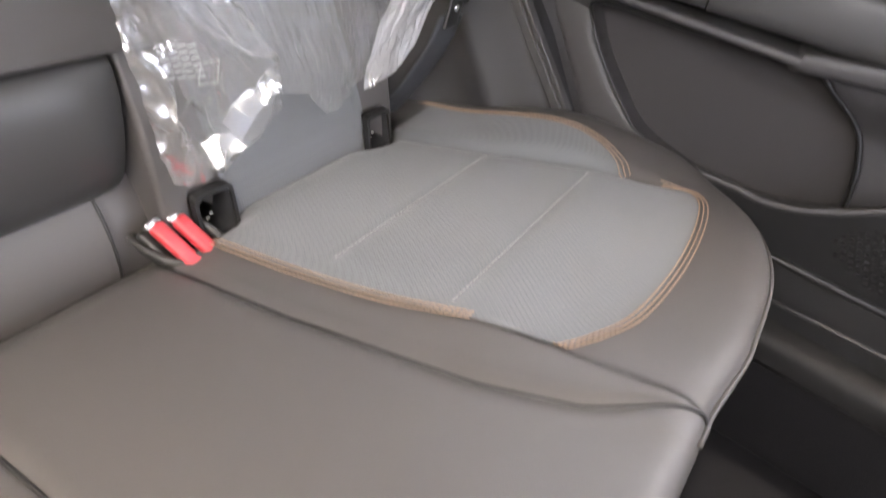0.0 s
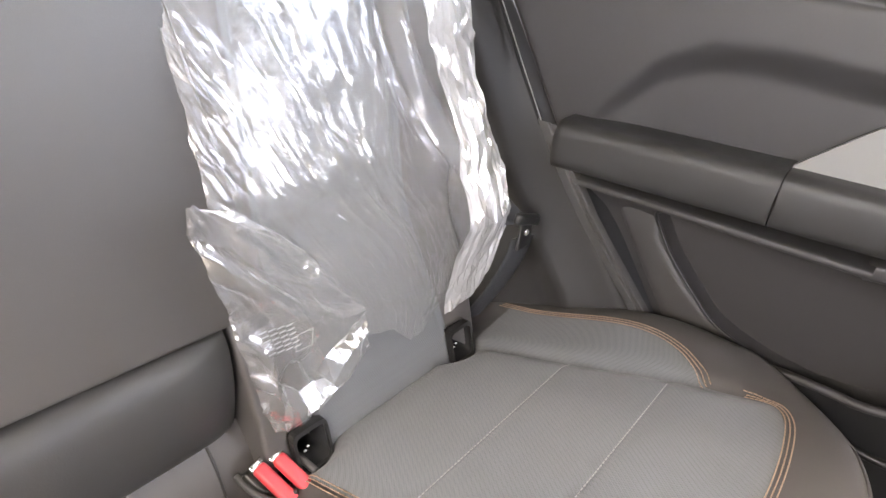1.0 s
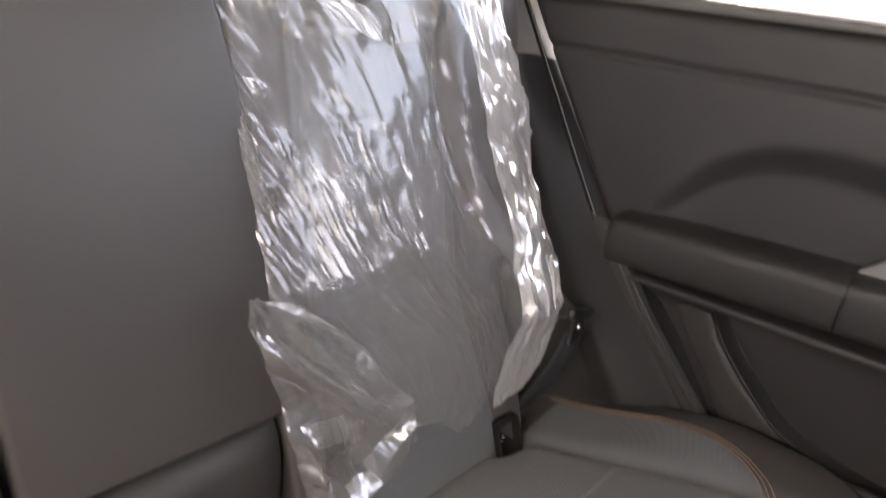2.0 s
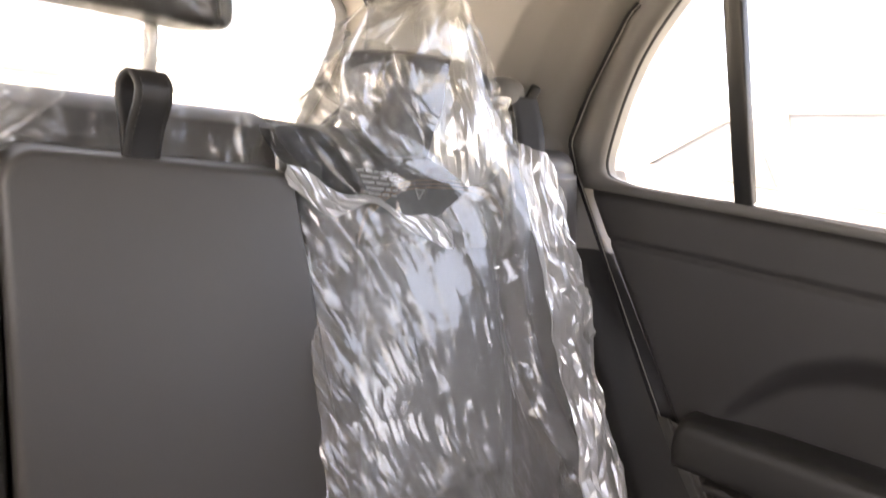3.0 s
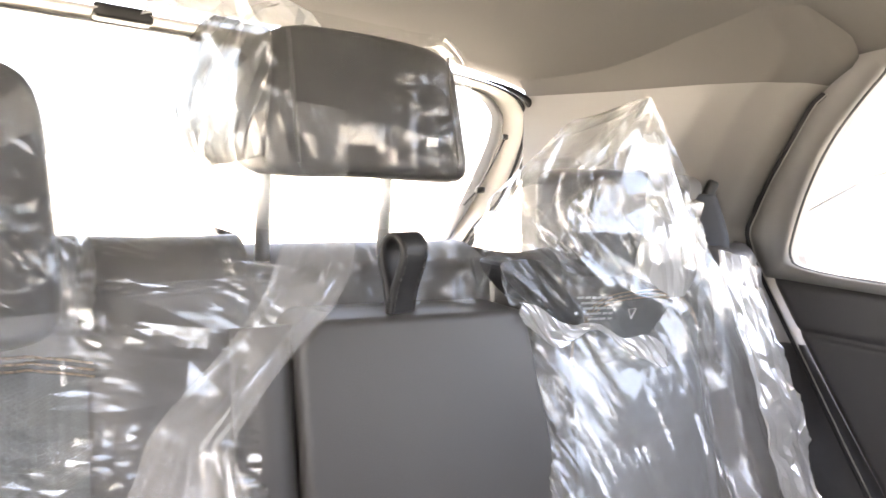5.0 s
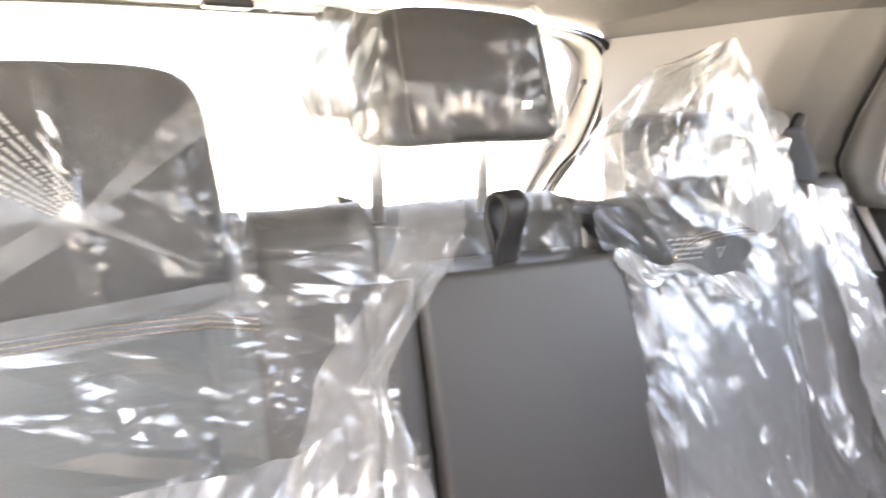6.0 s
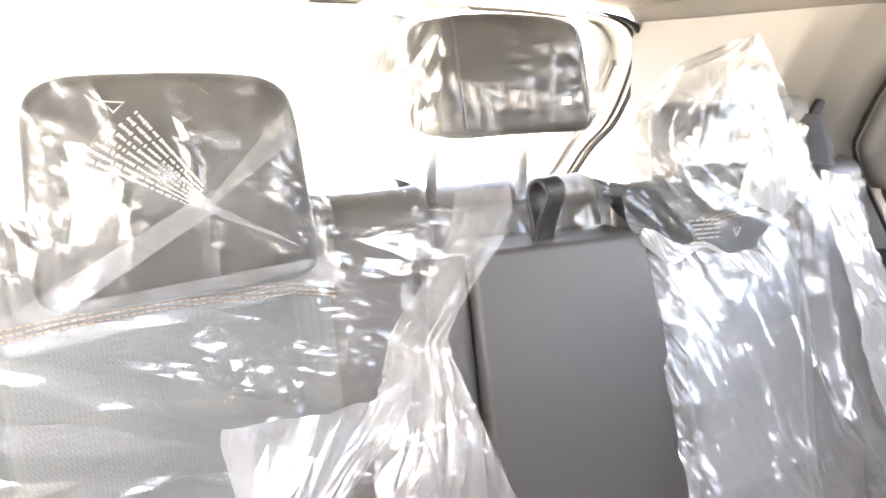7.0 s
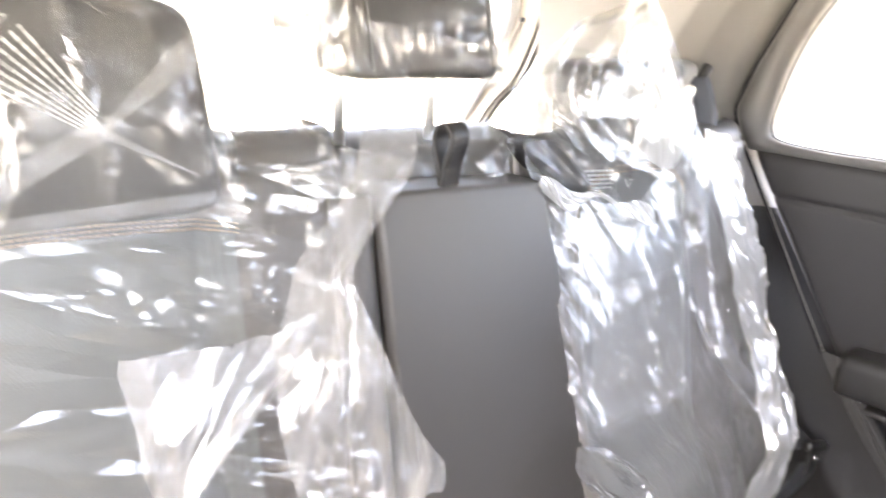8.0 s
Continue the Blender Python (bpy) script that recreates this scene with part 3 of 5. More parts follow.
solid("armrest", sweep_arm(0.620, 0.3192, 0.570, 0.592, 0.602, 0.690, 0.036, 0.036), ARM, door, "padded dark grey armrest")
pull = solid("pull_handle", sweep_arm(0.3185, -0.05, 0.590, 0.615, 0.609, 0.690, 0.0365, 0.034, False), ARM, door, "dark grey plastic pull handle")
solid("armrest_lip", sweep_arm(0.580, 0.20, 0.527, 0.545, 0.610, 0.690, 0.006, 0.007), TRIM, door, "thin lower armrest ledge")
solid("handle_base", sweep_arm(0.215, -0.05, 0.540, 0.590, 0.624, 0.690, 0.0125, 0.02), TRIM, door)
solid("trim_plate", plate([(0.322, 0.626), (0.252, 0.693), (0.10, 0.735), (-0.05, 0.75), (-0.05, 0.61), (0.232, 0.612)], lambda a, b, d: (0.644 + d, a, b), 0.012), TRIM_LIGHT, door, "light grey satin trim plate", False)
solid("handle_screw_cap", rbox((0.640, 0.262, 0.612), (0.006, 0.018, 0.010), 0.002), PLASTIC, pull)
pocket_y = table([(0.16, 0.20), (0.25, 0.25), (0.35, 0.338), (0.393, 0.401), (0.453, 0.460), (0.50, 0.472), (0.53, 0.476)])
solid("rear_panel", grid(lambda u, v: (door_x(0.45, 0.45) - 0.004 + 0.003 * abs(2 * u - 1) ** 6, pocket_y(0.16 + 0.36 * v) + (belt_edge(0.16 + 0.36 * v) - 0.034 - pocket_y(0.16 + 0.36 * v)) * u, 0.16 + 0.36 * v), 16, 40), TRIM_PALE, door, "mid grey grained panel behind the recess")
solid("rear_band", grid(lambda u, v: (0.660 - 0.048 * step(0.28, 0.54, 0.16 + 0.436 * v) + 0.012 * bell(u, 0.05) + 0.012 * bell(u - 1, 0.05) + 0.004 * bell(u - 0.62, 0.05), belt_edge(0.16 + 0.436 * v) - 0.002 - 0.036 * u, 0.16 + 0.436 * v), 40, 80), TRIM_MID, door, "mid grey grooved trim band along the rear edge")
ledge = smoothed([(0.655, 0.36, 0.325), (0.642, 0.26, 0.362), (0.634, 0.191, 0.373), (0.631, 0.150, 0.375), (0.630, 0.110, 0.386), (0.630, 0.067, 0.408), (0.630, 0.026, 0.432), (0.630, -0.06, 0.452), (0.630, -0.5, 0.46)], 6)
solid("map_pocket", grid(lambda u, v: tuple(ledge[int(round(u * (len(ledge) - 1)))] * v + Vector((0.644, ledge[int(round(u * (len(ledge) - 1)))].y, 0.305)) * (1 - v)), len(ledge) - 1, 8), PLASTIC, door, "black lower map pocket")
solid("map_pocket_lip", tube(ledge, 0.006, 8), TRIM, door, "rounded dark grey lip")
solid("pocket_ledge", tube([(0.652, 0.28, 0.300), (0.642, 0.15, 0.306), (0.640, 0.0, 0.309), (0.640, -0.5, 0.318)], 0.006, 8), PLASTIC, door)
solid("lower_edge", tube([(0.650, 0.2, 0.238), (0.650, 0.0, 0.246), (0.650, -0.5, 0.262)], 0.003, 8), PLASTIC, door)
solid("door_foot", grid(lambda u, v: (0.656 - 0.008 * math.sin(math.pi * v), 0.30 - 0.8 * u, 0.06 + 0.245 * v), 8, 8), PLASTIC, door)
mesh_holes = join(*[rbox((0.6335, 0.05 - 0.0095 * i + 0.0047 * (j % 2), 0.412 - 0.0085 * j), (0.004, 0.005, 0.0042), 0) for i in range(16) for j in range(10) if (i - 9) ** 2 / 80 + (j - 4.5) ** 2 / 22 < 1.1])
solid("speaker_grille", mesh_holes, RUBBER, door, "black perforated speaker cover", False)

# window of the door: it leans inwards with height
WIN = [(0.810, 0.907), (0.804, 0.944), (0.780, 1.012), (0.748, 1.074), (0.698, 1.138), (0.674, 1.153), (0.55, 1.166), (0.35, 1.175), (0.02, 1.178), (0.02, 0.885), (0.35, 0.885), (0.607, 0.890), (0.705, 0.888), (0.79, 0.893)]
win_line = [(p.x, p.y) for p in smoothed([(a, b, 0) for a, b in WIN], 5, True)]
wc = (0.45, 1.02)


def swell(pts, d):
    """The outline moved outwards by d."""
    out, n = [], len(pts)
    for i in range(n):
        a, b = Vector(pts[i - 1]), Vector(pts[(i + 1) % n])
        t = (b - a).normalized()
        nrm = Vector((t.y, -t.x))
        p = Vector(pts[i])
        if (p - Vector(wc)).dot(nrm) < 0:
            nrm = -nrm
        out.append(tuple(p + nrm * d))
    return out


def glass_at(a, b, d):
    return (0.66 - 0.30 * (b - 0.9) + d, a, b)


solid("window_frame", ring(win_line, [(a, max(b, 0.876)) for a, b in swell(win_line, 0.050)], lambda a, b, d: (glass_at(a, b, d)[0] - 0.030 + (0.016 if d > 0 else 0), a, b), 0.03), PILLAR, door, "grey window surround")
solid("window_seal", join(tube([glass_at(a, b, -0.006) for a, b in swell(win_line, 0.005)], 0.0065, 8, True), tube([glass_at(a, b, -0.030) for a, b in swell(win_line, 0.050) if b > 0.90], 0.0020, 6)), RUBBER, door, "black rubber window seal")
solid("window_divider", join(rbox((0, 0, 0), (0.020, 0.023, 0.275), 0.004, 2, Matrix.Translation((0.622, 0.6255, 1.020)) @ Matrix.Rotation(radians(-16.5), 4, "Y") @ Matrix.Rotation(radians(-8.0), 4, "X"))), PLASTIC, door, "dark upright bar between the panes")
solid("pane", ([glass_at(a, b, 0.006) for a, b in win_line], [tuple(range(len(win_line)))]), GLASS, door, "clear side window", False).visible_shadow = False
seal_path = [(0.634 - 0.3 * max(0, z - 0.9) - 0.008, belt_edge(z) + 0.002, z) for z in np.linspace(0.585, 1.12, 50)]
solid("door_seal", tube(seal_path, 0.0038, 8), RUBBER, door, "black rubber door seal")
solid("seal_edge", tube([(x - 0.006, y - 0.007, z) for x, y, z in seal_path], 0.0009, 6), TRIM_LIGHT, door, "thin pale line along the door edge")

# ---- seat cushion ----


def front(x):
    u = abs(x)
    y = 0.108 + 0.012 * step(0.30, 0.18, u)
    if u > 0.36:
        k = min(1.0, (u - 0.36) / 0.330)
        y += 0.36 * (1 - (1 - k ** 2.3) ** (1 / 2.3))
    return y


seam_x = table([(0.10, 0.200), (0.141, 0.180), (0.207, 0.144), (0.28, 0.127), (0.457, 0.110), (0.69, 0.104)])


def cushion_z(x, y):
    u = abs(x)
    z = 0.270 + 0.280 * (0.62 - y)
    fold = step(0.34, 0.24, y)
    z += (0.012 * step(0.125, 0.185, u) * (1 - fold) + (0.010 * step(0.120, 0.175, u) - 0.005 * step(0.184, 0.190, u)) * fold) * step(0.60, 0.50, u)
    z += 0.040 * step(0.49, 0.62, u) * step(0.20, 0.42, y) * (1 - 0.55 * step(0.42, 0.60, y))
    z -= 0.012 * bell(u - (0.49 + 0.16 * (0.60 - y)), 0.014) * step(0.20, 0.30, y)
    z -= 0.005 * bell(u - seam_x(y), 0.006) * step(0.11, 0.20, y) + 0.002 * bell(u - 0.16, 0.02) * step(0.45, 0.25, y)
    if 0.15 < u < 0.56:
        z -= 0.0018 * (bell(y - 0.472, 0.005) + bell(y - 0.344, 0.005)) * step(0.17, 0.20, u) * step(0.54, 0.50, u)
    z -= 0.034 * (bell(u - 0.181, 0.027) + bell(u - 0.463, 0.027)) * step(0.588, 0.622, y)
    if u > 0.63:
        z -= 14.0 * (u - 0.63) ** 2
    z -= 0.05 * step(0.60, 0.70, y) * step(0.60, 0.50, u)
    return z


def pad(x0, x1):
    def f(u, v):
        y = place(x0 + (x1 - x0) * u, v)[1]
        near = sum((1 - abs(k - u)) * math.copysign(1, e) for k, e in ((0, x0), (1, x1)) if abs(e) < 0.2)
        return place(x0 + (x1 - x0) * u + (seam_x(y) - 0.108) * near, v)

    def place(x, v):
        yf, r = front(x), 0.035
        if v < 0.72:
            y = 0.69 + (yf + r - 0.69) * v / 0.72
            return (x, y, cushion_z(x, y))
        zt = cushion_z(x, yf + r)
        if v < 0.88:
            w = (v - 0.72) / 0.16 * math.pi / 2
            return (x, yf + r - r * math.sin(w), zt + 0.006 * math.sin(w) - r * (1 - math.cos(w)))
        t = (v - 0.88) / 0.12
        return (x, yf + 0.03 * t, zt - r + 0.006 - (zt - r - 0.08) * t)
    return f


bench = thing("seat_cushion", "grey leatherette rear bench cushion with fabric insert", "seat cushion", at=(0, 0.4, 0.08))
solid("centre_pad", grid(pad(-0.108, 0.108), 40, 130), LEATHER, bench, "plain smooth grey leatherette pad")
solid("side_pad", grid(pad(0.108, 0.688), 110, 150), LEATHER, bench)
solid("side_pad", grid(pad(-0.108, -0.688), 80, 100), LEATHER, bench)
left_edge = table([(0.199, 0.33), (0.203, 0.28), (0.210, 0.25), (0.225, 0.215), (0.244, 0.187), (0.322, 0.178), (0.399, 0.163), (0.495, 0.155), (0.625, 0.152)])
right_edge = table([(0.199, 0.40), (0.203, 0.46), (0.209, 0.495), (0.222, 0.528), (0.240, 0.541), (0.262, 0.545), (0.305, 0.540), (0.322, 0.552), (0.345, 0.568), (0.375, 0.585), (0.42, 0.596), (0.50, 0.600), (0.625, 0.602)])


def insert(u, v):
    y = 0.199 + 0.426 * v ** 1.25
    a, b = left_edge(y), right_edge(y)
    x = a + (b - a) * u
    return (x, y, cushion_z(x, y) + 0.0022)


seat_panel = solid("fabric_insert", grid(insert, 110, 120), FABRIC, bench, "light grey woven fabric with diagonal dots")
lines = []
on = lambda x, y, d=0.0036: (x, y, cushion_z(x, y) + d)
for k in (-0.004, 0.0005, 0.005):
    pts = [(0.180 - k * 0.9, 0.320), (0.163 - k, 0.399), (0.155 - k, 0.495), (0.153 - k, 0.60)]
    if k < 0.01:
        lines.append([on(p.x, p.y) for p in smoothed([(a, b, 0) for a, b in pts], 10)])
    pts = [(0.186, 0.246 - k), (0.215, 0.226 - k), (0.262, 0.206 - k), (0.345, 0.197 - k), (0.43, 0.198 - k), (0.50, 0.207 - k), (0.532 + k * 0.8, 0.222 - k * 0.5), (0.546 + k, 0.245), (0.548 + k, 0.262)]
    lines.append([on(p.x, p.y) for p in smoothed([(a, b, 0) for a, b in pts], 10)])
    if k < 0.01:
        pts = [(0.540 + k, 0.305 - k * 0.7), (0.558 + k, 0.326 - k * 0.6), (0.580 + k, 0.358 - k * 0.3), (0.594 + k, 0.41), (0.600 + k, 0.50), (0.602 + k, 0.64)]
        lines.append([on(p.x, p.y) for p in smoothed([(a, b, 0) for a, b in pts], 10)])
solid("stitching", join(*[stitches(l, (0, 0, 1)) for l in lines]), THREAD, seat_panel, "tan double decorative stitching")
solid("quilting", join(*[stitches([on(x, y, 0.0022) for x in np.linspace(0.19, 0.51, 50)], (0, 0, 1), 0.004, 0.002, 0.0008) for y in (0.472, 0.344)]), THREAD_GREY, seat_panel, "faint pale cross seams")


def pipe_pts(x0, x1, n):
    out = []
    for x in np.linspace(x0, x1, n):
        yf, r = front(x), 0.035
        out.append((x, yf + r - r * math.sin(1.05) - 0.001, cushion_z(x, yf + r) + 0.005 - r * (1 - math.cos(1.05)) + 0.001))
    return out


seam_line = [Vector(pad(0.108, 0.688)(0.0, v)) + Vector((0, -0.0006, 0.0008)) for v in np.linspace(0.10, 0.93, 90)]
solid("pad_seam", join(tube(seam_line, 0.0018, 6), tube([(-p.x, p.y, p.z) for p in seam_line], 0.0018, 6)), HEAD_LEATHER, bench)
solid("piping", join(tube(pipe_pts(0.165, 0.60, 60), 0.0022, 6)), LEATHER, bench, "thin raised seam along the front edge")

# ---- seat backs ----


def back_y(x, z, xc, half):
    y = 0.823 + 0.2 * (z - 0.885)
    y -= 0.074 * step(0.52, 0.27, z)
    w = abs(x - xc)
    y -= 0.026 * step(half - 0.125, half - 0.06, w) * step(0.28, 0.45, z)
    y += 5.0 * max(0.0, w - half + 0.035) ** 2
    y += 0.004 * bell(w - half + 0.125, 0.005) * step(0.3, 0.36, z)
    y += 0.0035 * (bell(z - 0.72, 0.006) + bell(z - 0.52, 0.006)) * step(half - 0.11, half - 0.14, w)
    if min(abs(x - 0.181), abs(x - 0.463)) < 0.0205 and abs(z - 0.291) < 0.023:
        y += 0.062
    return y


def back(x0, x1, xc, half, top=0.925):
    def f(u, v):
        # the first and last columns turn back as the sides
        k = (u - 0.04) / 0.92
        x, y, z = face(min(1.0, max(0.0, k)), v)
        return (x, y + max(0.0, -k, k - 1) / 0.0435 * 0.06, z)

    def face(u, v):
        x = x0 + (x1 - x0) * u
        if x1 > 0.5 and u <= 1:
            x -= u ** 2 * 0.095 * step(0.62, 0.40, 0.22 + 0.7 * v)
        if v < 0.78:
            z = 0.22 + (top - 0.03 - 0.22) * v / 0.78
            return (x, back_y(x, z, xc, half), z)
        w = (v - 0.78) / 0.22
        yb, z = back_y(x, top - 0.03, xc, half), top - 0.03
        if w < 0.5:
            a = w / 0.5 * math.pi / 2
            return (x, yb + 0.006 + 0.03 * (1 - math.cos(a)), z + 0.03 * math.sin(a))
        return (x, yb + 0.036 + (w - 0.5) * 0.08, top - 0.040 * (w - 0.5))
    return f


def back_insert(x0, x1, xc, half, z0, z1, drop, d=0.0025):
    def f(u, v):
        x = x0 + (x1 - x0) * u
        arch = drop * (abs(u - 0.5) * 2) ** 4 + 0.008 * (abs(u - 0.5) * 2) ** 2
        z = z0 + (z1 - arch - z0) * v
        return (x, back_y(x, z, xc, half) - d, z)
    return f


def back_stitch(x0, x1, xc, half, z1, drop, dz):
    pts = []
    for u in np.linspace(0.0, 1.0, 60):
        x = x0 + (x1 - x0) * u
        z = z1 - drop * (abs(u - 0.5) * 2) ** 4 - 0.008 * (abs(u - 0.5) * 2) ** 2 + dz
        pts.append((x, back_y(x, z, xc, half) - 0.004, z))
    return pts


def seat_back(name, label, x0, x1, xc, ins, top, drop):
    half = 0.235
    ob = thing(name, label, "seat back", "rear seat backs", at=(xc, 0.75, 0.22))
    solid("body", grid(back(x0, x1, xc, half, top), 120, 180), LEATHER, ob)
    panel = solid("fabric_insert", grid(back_insert(ins[0], ins[1], xc, half, 0.262, 0.868, drop), 60, 110), FABRIC, ob, "light grey dotted fabric panel")
    solid("stitching", join(*[stitches(back_stitch(ins[0], ins[1], xc, half, 0.868, drop, d), (0, -1, 0)) for d in (0.002, 0.006, 0.010)]), THREAD, panel, "tan stitching over the fabric panel")
    return ob


right_seat = seat_back("rear_seat", "grey seat back with fabric panel under plastic film", 0.128, 0.600, 0.325, (0.200, 0.445), 0.925, 0.05)
solid("shoulder_plate", plate([(p.x, p.y) for p in smoothed([(0.098, 0.917, 0), (0.122, 0.922, 0), (0.152, 0.918, 0), (0.178, 0.895, 0), (0.204, 0.858, 0), (0.168, 0.862, 0), (0.122, 0.888, 0)], 5, True)], lambda a, c, d: (a, 0.797 + 0.2 * (c - 0.885) + d, c), 0.03), RUBBER, right_seat, "dark plate at the shoulder of the seat back", False)
seat_back("rear_seat", "grey seat back with dotted fabric and tan stitching", -0.66, -0.128, -0.375, (-0.50, -0.235), 0.944, 0.0)
cb = thing("centre_seat", "grey leatherette middle seat back behind the armrest", "seat back", "rear seat backs", at=(0, 0.8, 0.22))
solid("body", grid(lambda u, v: (-0.126 + 0.252 * u, 0.845 + 0.2 * (min(v, 0.85) / 0.85 * 0.68 + 0.25 - 0.885) + (0 if v < 0.85 else (v - 0.85) * 0.36), 0.25 + 0.664 * min(v, 0.85) / 0.85 + (0.0 if v < 0.85 else 0.015 * math.sin((v - 0.85) / 0.15 * math.pi / 2))), 20, 40), LEATHER, cb)


def bolster(u, v):
    x = -0.126 + 0.246 * u
    w = math.pi * (v - 0.5)
    edge = 1 - 0.25 * (abs(u - 0.5) * 2) ** 8
    return (x, 0.712 - 0.048 * abs(math.cos(w)) ** 0.6 * edge, 0.383 + 0.073 * math.sin(w))


# darker leather than the seat's, to put the roll's shade into its colour
solid("lower_bolster", grid(bolster, 30, 24), LEATHER_DARK, cb, "rounded grey lower roll, darkened for its shade")
solid("lower_lip", grid(lambda u, v: (-0.126 + 0.285 * u, 0.650 + 0.05 * v ** 2 - 0.0015 * bell(u - 0.74, 0.008), 0.235 + 0.10 * v), 50, 12), LEATHER, cb, "leatherette lip with a seam above the cushion")

solid("lip_seam", tube([(0.085, 0.650 + 0.05 * v ** 2 - 0.002, 0.235 + 0.10 * v) for v in np.linspace(0.05, 1, 8)], 0.0016, 6), HEAD_LEATHER, cb)

# ---- folded armrest with its pull strap ----
arm = thing("folded_armrest", "smooth grey leatherette centre armrest folded up", "armrest", at=(-0.01, 0.77, 0.46))


def slab():
    bm = bmesh.new()
    bmesh.ops.create_cube(bm, size=1)
    for v in bm.verts:
        v.co = Vector((v.co.x * 0.226, v.co.y * 0.06, v.co.z * 0.428))
    corner_edge = [e for e in bm.edges if all(v.co.x < 0 and v.co.z > 0 for v in e.verts)]
    bmesh.ops.bevel(bm, geom=corner_edge, offset=0.026, segments=7, profile=0.5, affect="EDGES")
    sharp = [e for e in bm.edges if e.calc_face_angle(0.0) > 1.0]
    bmesh.ops.bevel(bm, geom=sharp, offset=0.006, segments=4, profile=0.5, affect="EDGES")
    vs = [v.co.copy() for v in bm.verts]
    fs = [tuple(v.index for v in f.verts) for f in bm.faces]
    bm.free()
    out = []
    for v in vs:
        z = v.z + 0.674
        d = 0.888 - z
        lo, hi = -0.113 + 0.02 * d, 0.098 + 0.19 * d
        out.append((lo + (hi - lo) * (v.x / 0.226 + 0.5), v.y + 0.796 + 0.2 * (z - 0.888), z + 0.008 * (0.5 - (v.x / 0.226 + 0.5))))
    return out, fs


solid("pad", slab(), LEATHER, arm, "smooth flat grey leatherette face")
solid("side_roll", tube([(-0.130 - 0.002 * t, 0.792 + 0.2 * (0.885 - 0.42 * t - 0.885), 0.885 - 0.42 * t) for t in np.linspace(0, 1, 20)], 0.021, 14), LEATHER, arm, "stitched rounded side edge")


loop_line = smoothed([(0.007, -0.012, 0), (0.003, 0.012, 0), (-0.004, 0.034, 0), (-0.003, 0.047, 0), (0.007, 0.055, 0), (0.018, 0.048, 0), (0.020, 0.034, 0), (0.014, 0.012, 0), (0.009, -0.012, 0)], 6)


def loop(u, v):
    q = loop_line[min(len(loop_line) - 1, int(round(u * (len(loop_line) - 1))))]
    p = Matrix.Rotation(radians(16), 3, "Z") @ Vector(((v - 0.5) * 0.029, q.x * 1.05, 0))
    return (p.x - 0.019, p.y + 0.774, 0.895 + q.y * 1.03)


strap = solid("pull_strap", grid(loop, 48, 6), HEAD_LEATHER, arm, "dark grey leather pull loop")
strap.modifiers.new("thickness", "SOLIDIFY").thickness = 0.004
solid("strap_stitching", join(*[stitches([(lambda q: (q[0], q[1] - 0.0012, q[2]))(loop(u, v)) for u in np.linspace(0.02, 0.42, 14)], (0, -1, 0), 0.003, 0.002, 0.0005) for v in (0.12, 0.88)]), LEATHER_DARK, strap)

# ---- child seat anchor frames and buckles ----


def anchor(x):
    ob = thing("anchor_frame", "black plastic child seat anchor frame in the seat crease", "anchor", "child seat anchors", at=(x, 0.62, 0.27))
    k = 20
    def outl(w, h, e):
        return [(math.copysign(abs(math.cos(2 * math.pi * i / k)) ** e, math.cos(2 * math.pi * i / k)) * w, math.copysign(abs(math.sin(2 * math.pi * i / k)) ** e, math.sin(2 * math.pi * i / k)) * h) for i in range(k)]
    to3 = lambda a, b, d: (x + a, 0.622 + 0.35 * b + d, 0.291 + b)
    solid("bezel", ring(outl(0.0215, 0.0225, 0.3), outl(0.0255, 0.0275, 0.3), lambda a, b, d: to3(a, b, d - 0.004), 0.009), PLASTIC, ob, "", False)
    solid("recess", join(ring(outl(0.0210, 0.0220, 0.3), outl(0.0218, 0.0228, 0.3), to3, 0.05), plate(outl(0.020, 0.020, 0.4), lambda a, b, d: to3(a, b, d + 0.05), 0.003)), RUBBER, ob)
    solid("printed_tag", join(*[rbox((x - 0.002 + 0.004 * i, 0.632, 0.279 + 0.005 * (i % 2)), (0.0035, 0.002, 0.0012), 0) for i in range(2)]), WHITE, ob, "small white printed mark", False)
    solid("anchor_bar", tube([(x - 0.018, 0.655, 0.305), (x + 0.018, 0.655, 0.305)], 0.003, 8), STEEL, ob)
    return ob


anchor(0.181)
anchor(0.463)


def buckle(x, y, z, turn):
    ob = thing("belt_buckle", "seat belt buckle with a red release button", "buckle", "belt buckles", at=(x, y, z - 0.03))
    m = Matrix.Translation((x, y, z)) @ Matrix.Rotation(radians(turn), 4, "Z") @ Matrix.Rotation(radians(28), 4, "X")
    case = solid("housing", rbox((0, 0, 0), (0.0200, 0.054, 0.022), 0.005, 3, m @ Matrix.Translation((0, 0.003, -0.012))), PLASTIC, ob)
    solid("button", rbox((0, 0, 0), (0.0175, 0.060, 0.012), 0.005, 4, m @ Matrix.Translation((0, -0.006, 0.013))), RED, case, "bright red push button")
    solid("slot", rbox((0, 0, 0), (0.020, 0.008, 0.006), 0.002, 2, m @ Matrix.Translation((0, 0.026, 0.013))), STEEL, ob)
    return ob


buckle(0.119, 0.622, 0.277, 13)
buckle(0.143, 0.619, 0.276, 13)

solid("buckle_pocket", join(*[tube(smoothed(p, 5), 0.0045, 8) for p in ([(0.160, 0.662, 0.283), (0.164, 0.635, 0.285), (0.168, 0.600, 0.279)], [(0.104, 0.658, 0.277), (0.103, 0.635, 0.276), (0.112, 0.602, 0.276), (0.135, 0.594, 0.279)])]), LEATHER_DARK, bench, "dark raised edge of the buckle pocket")

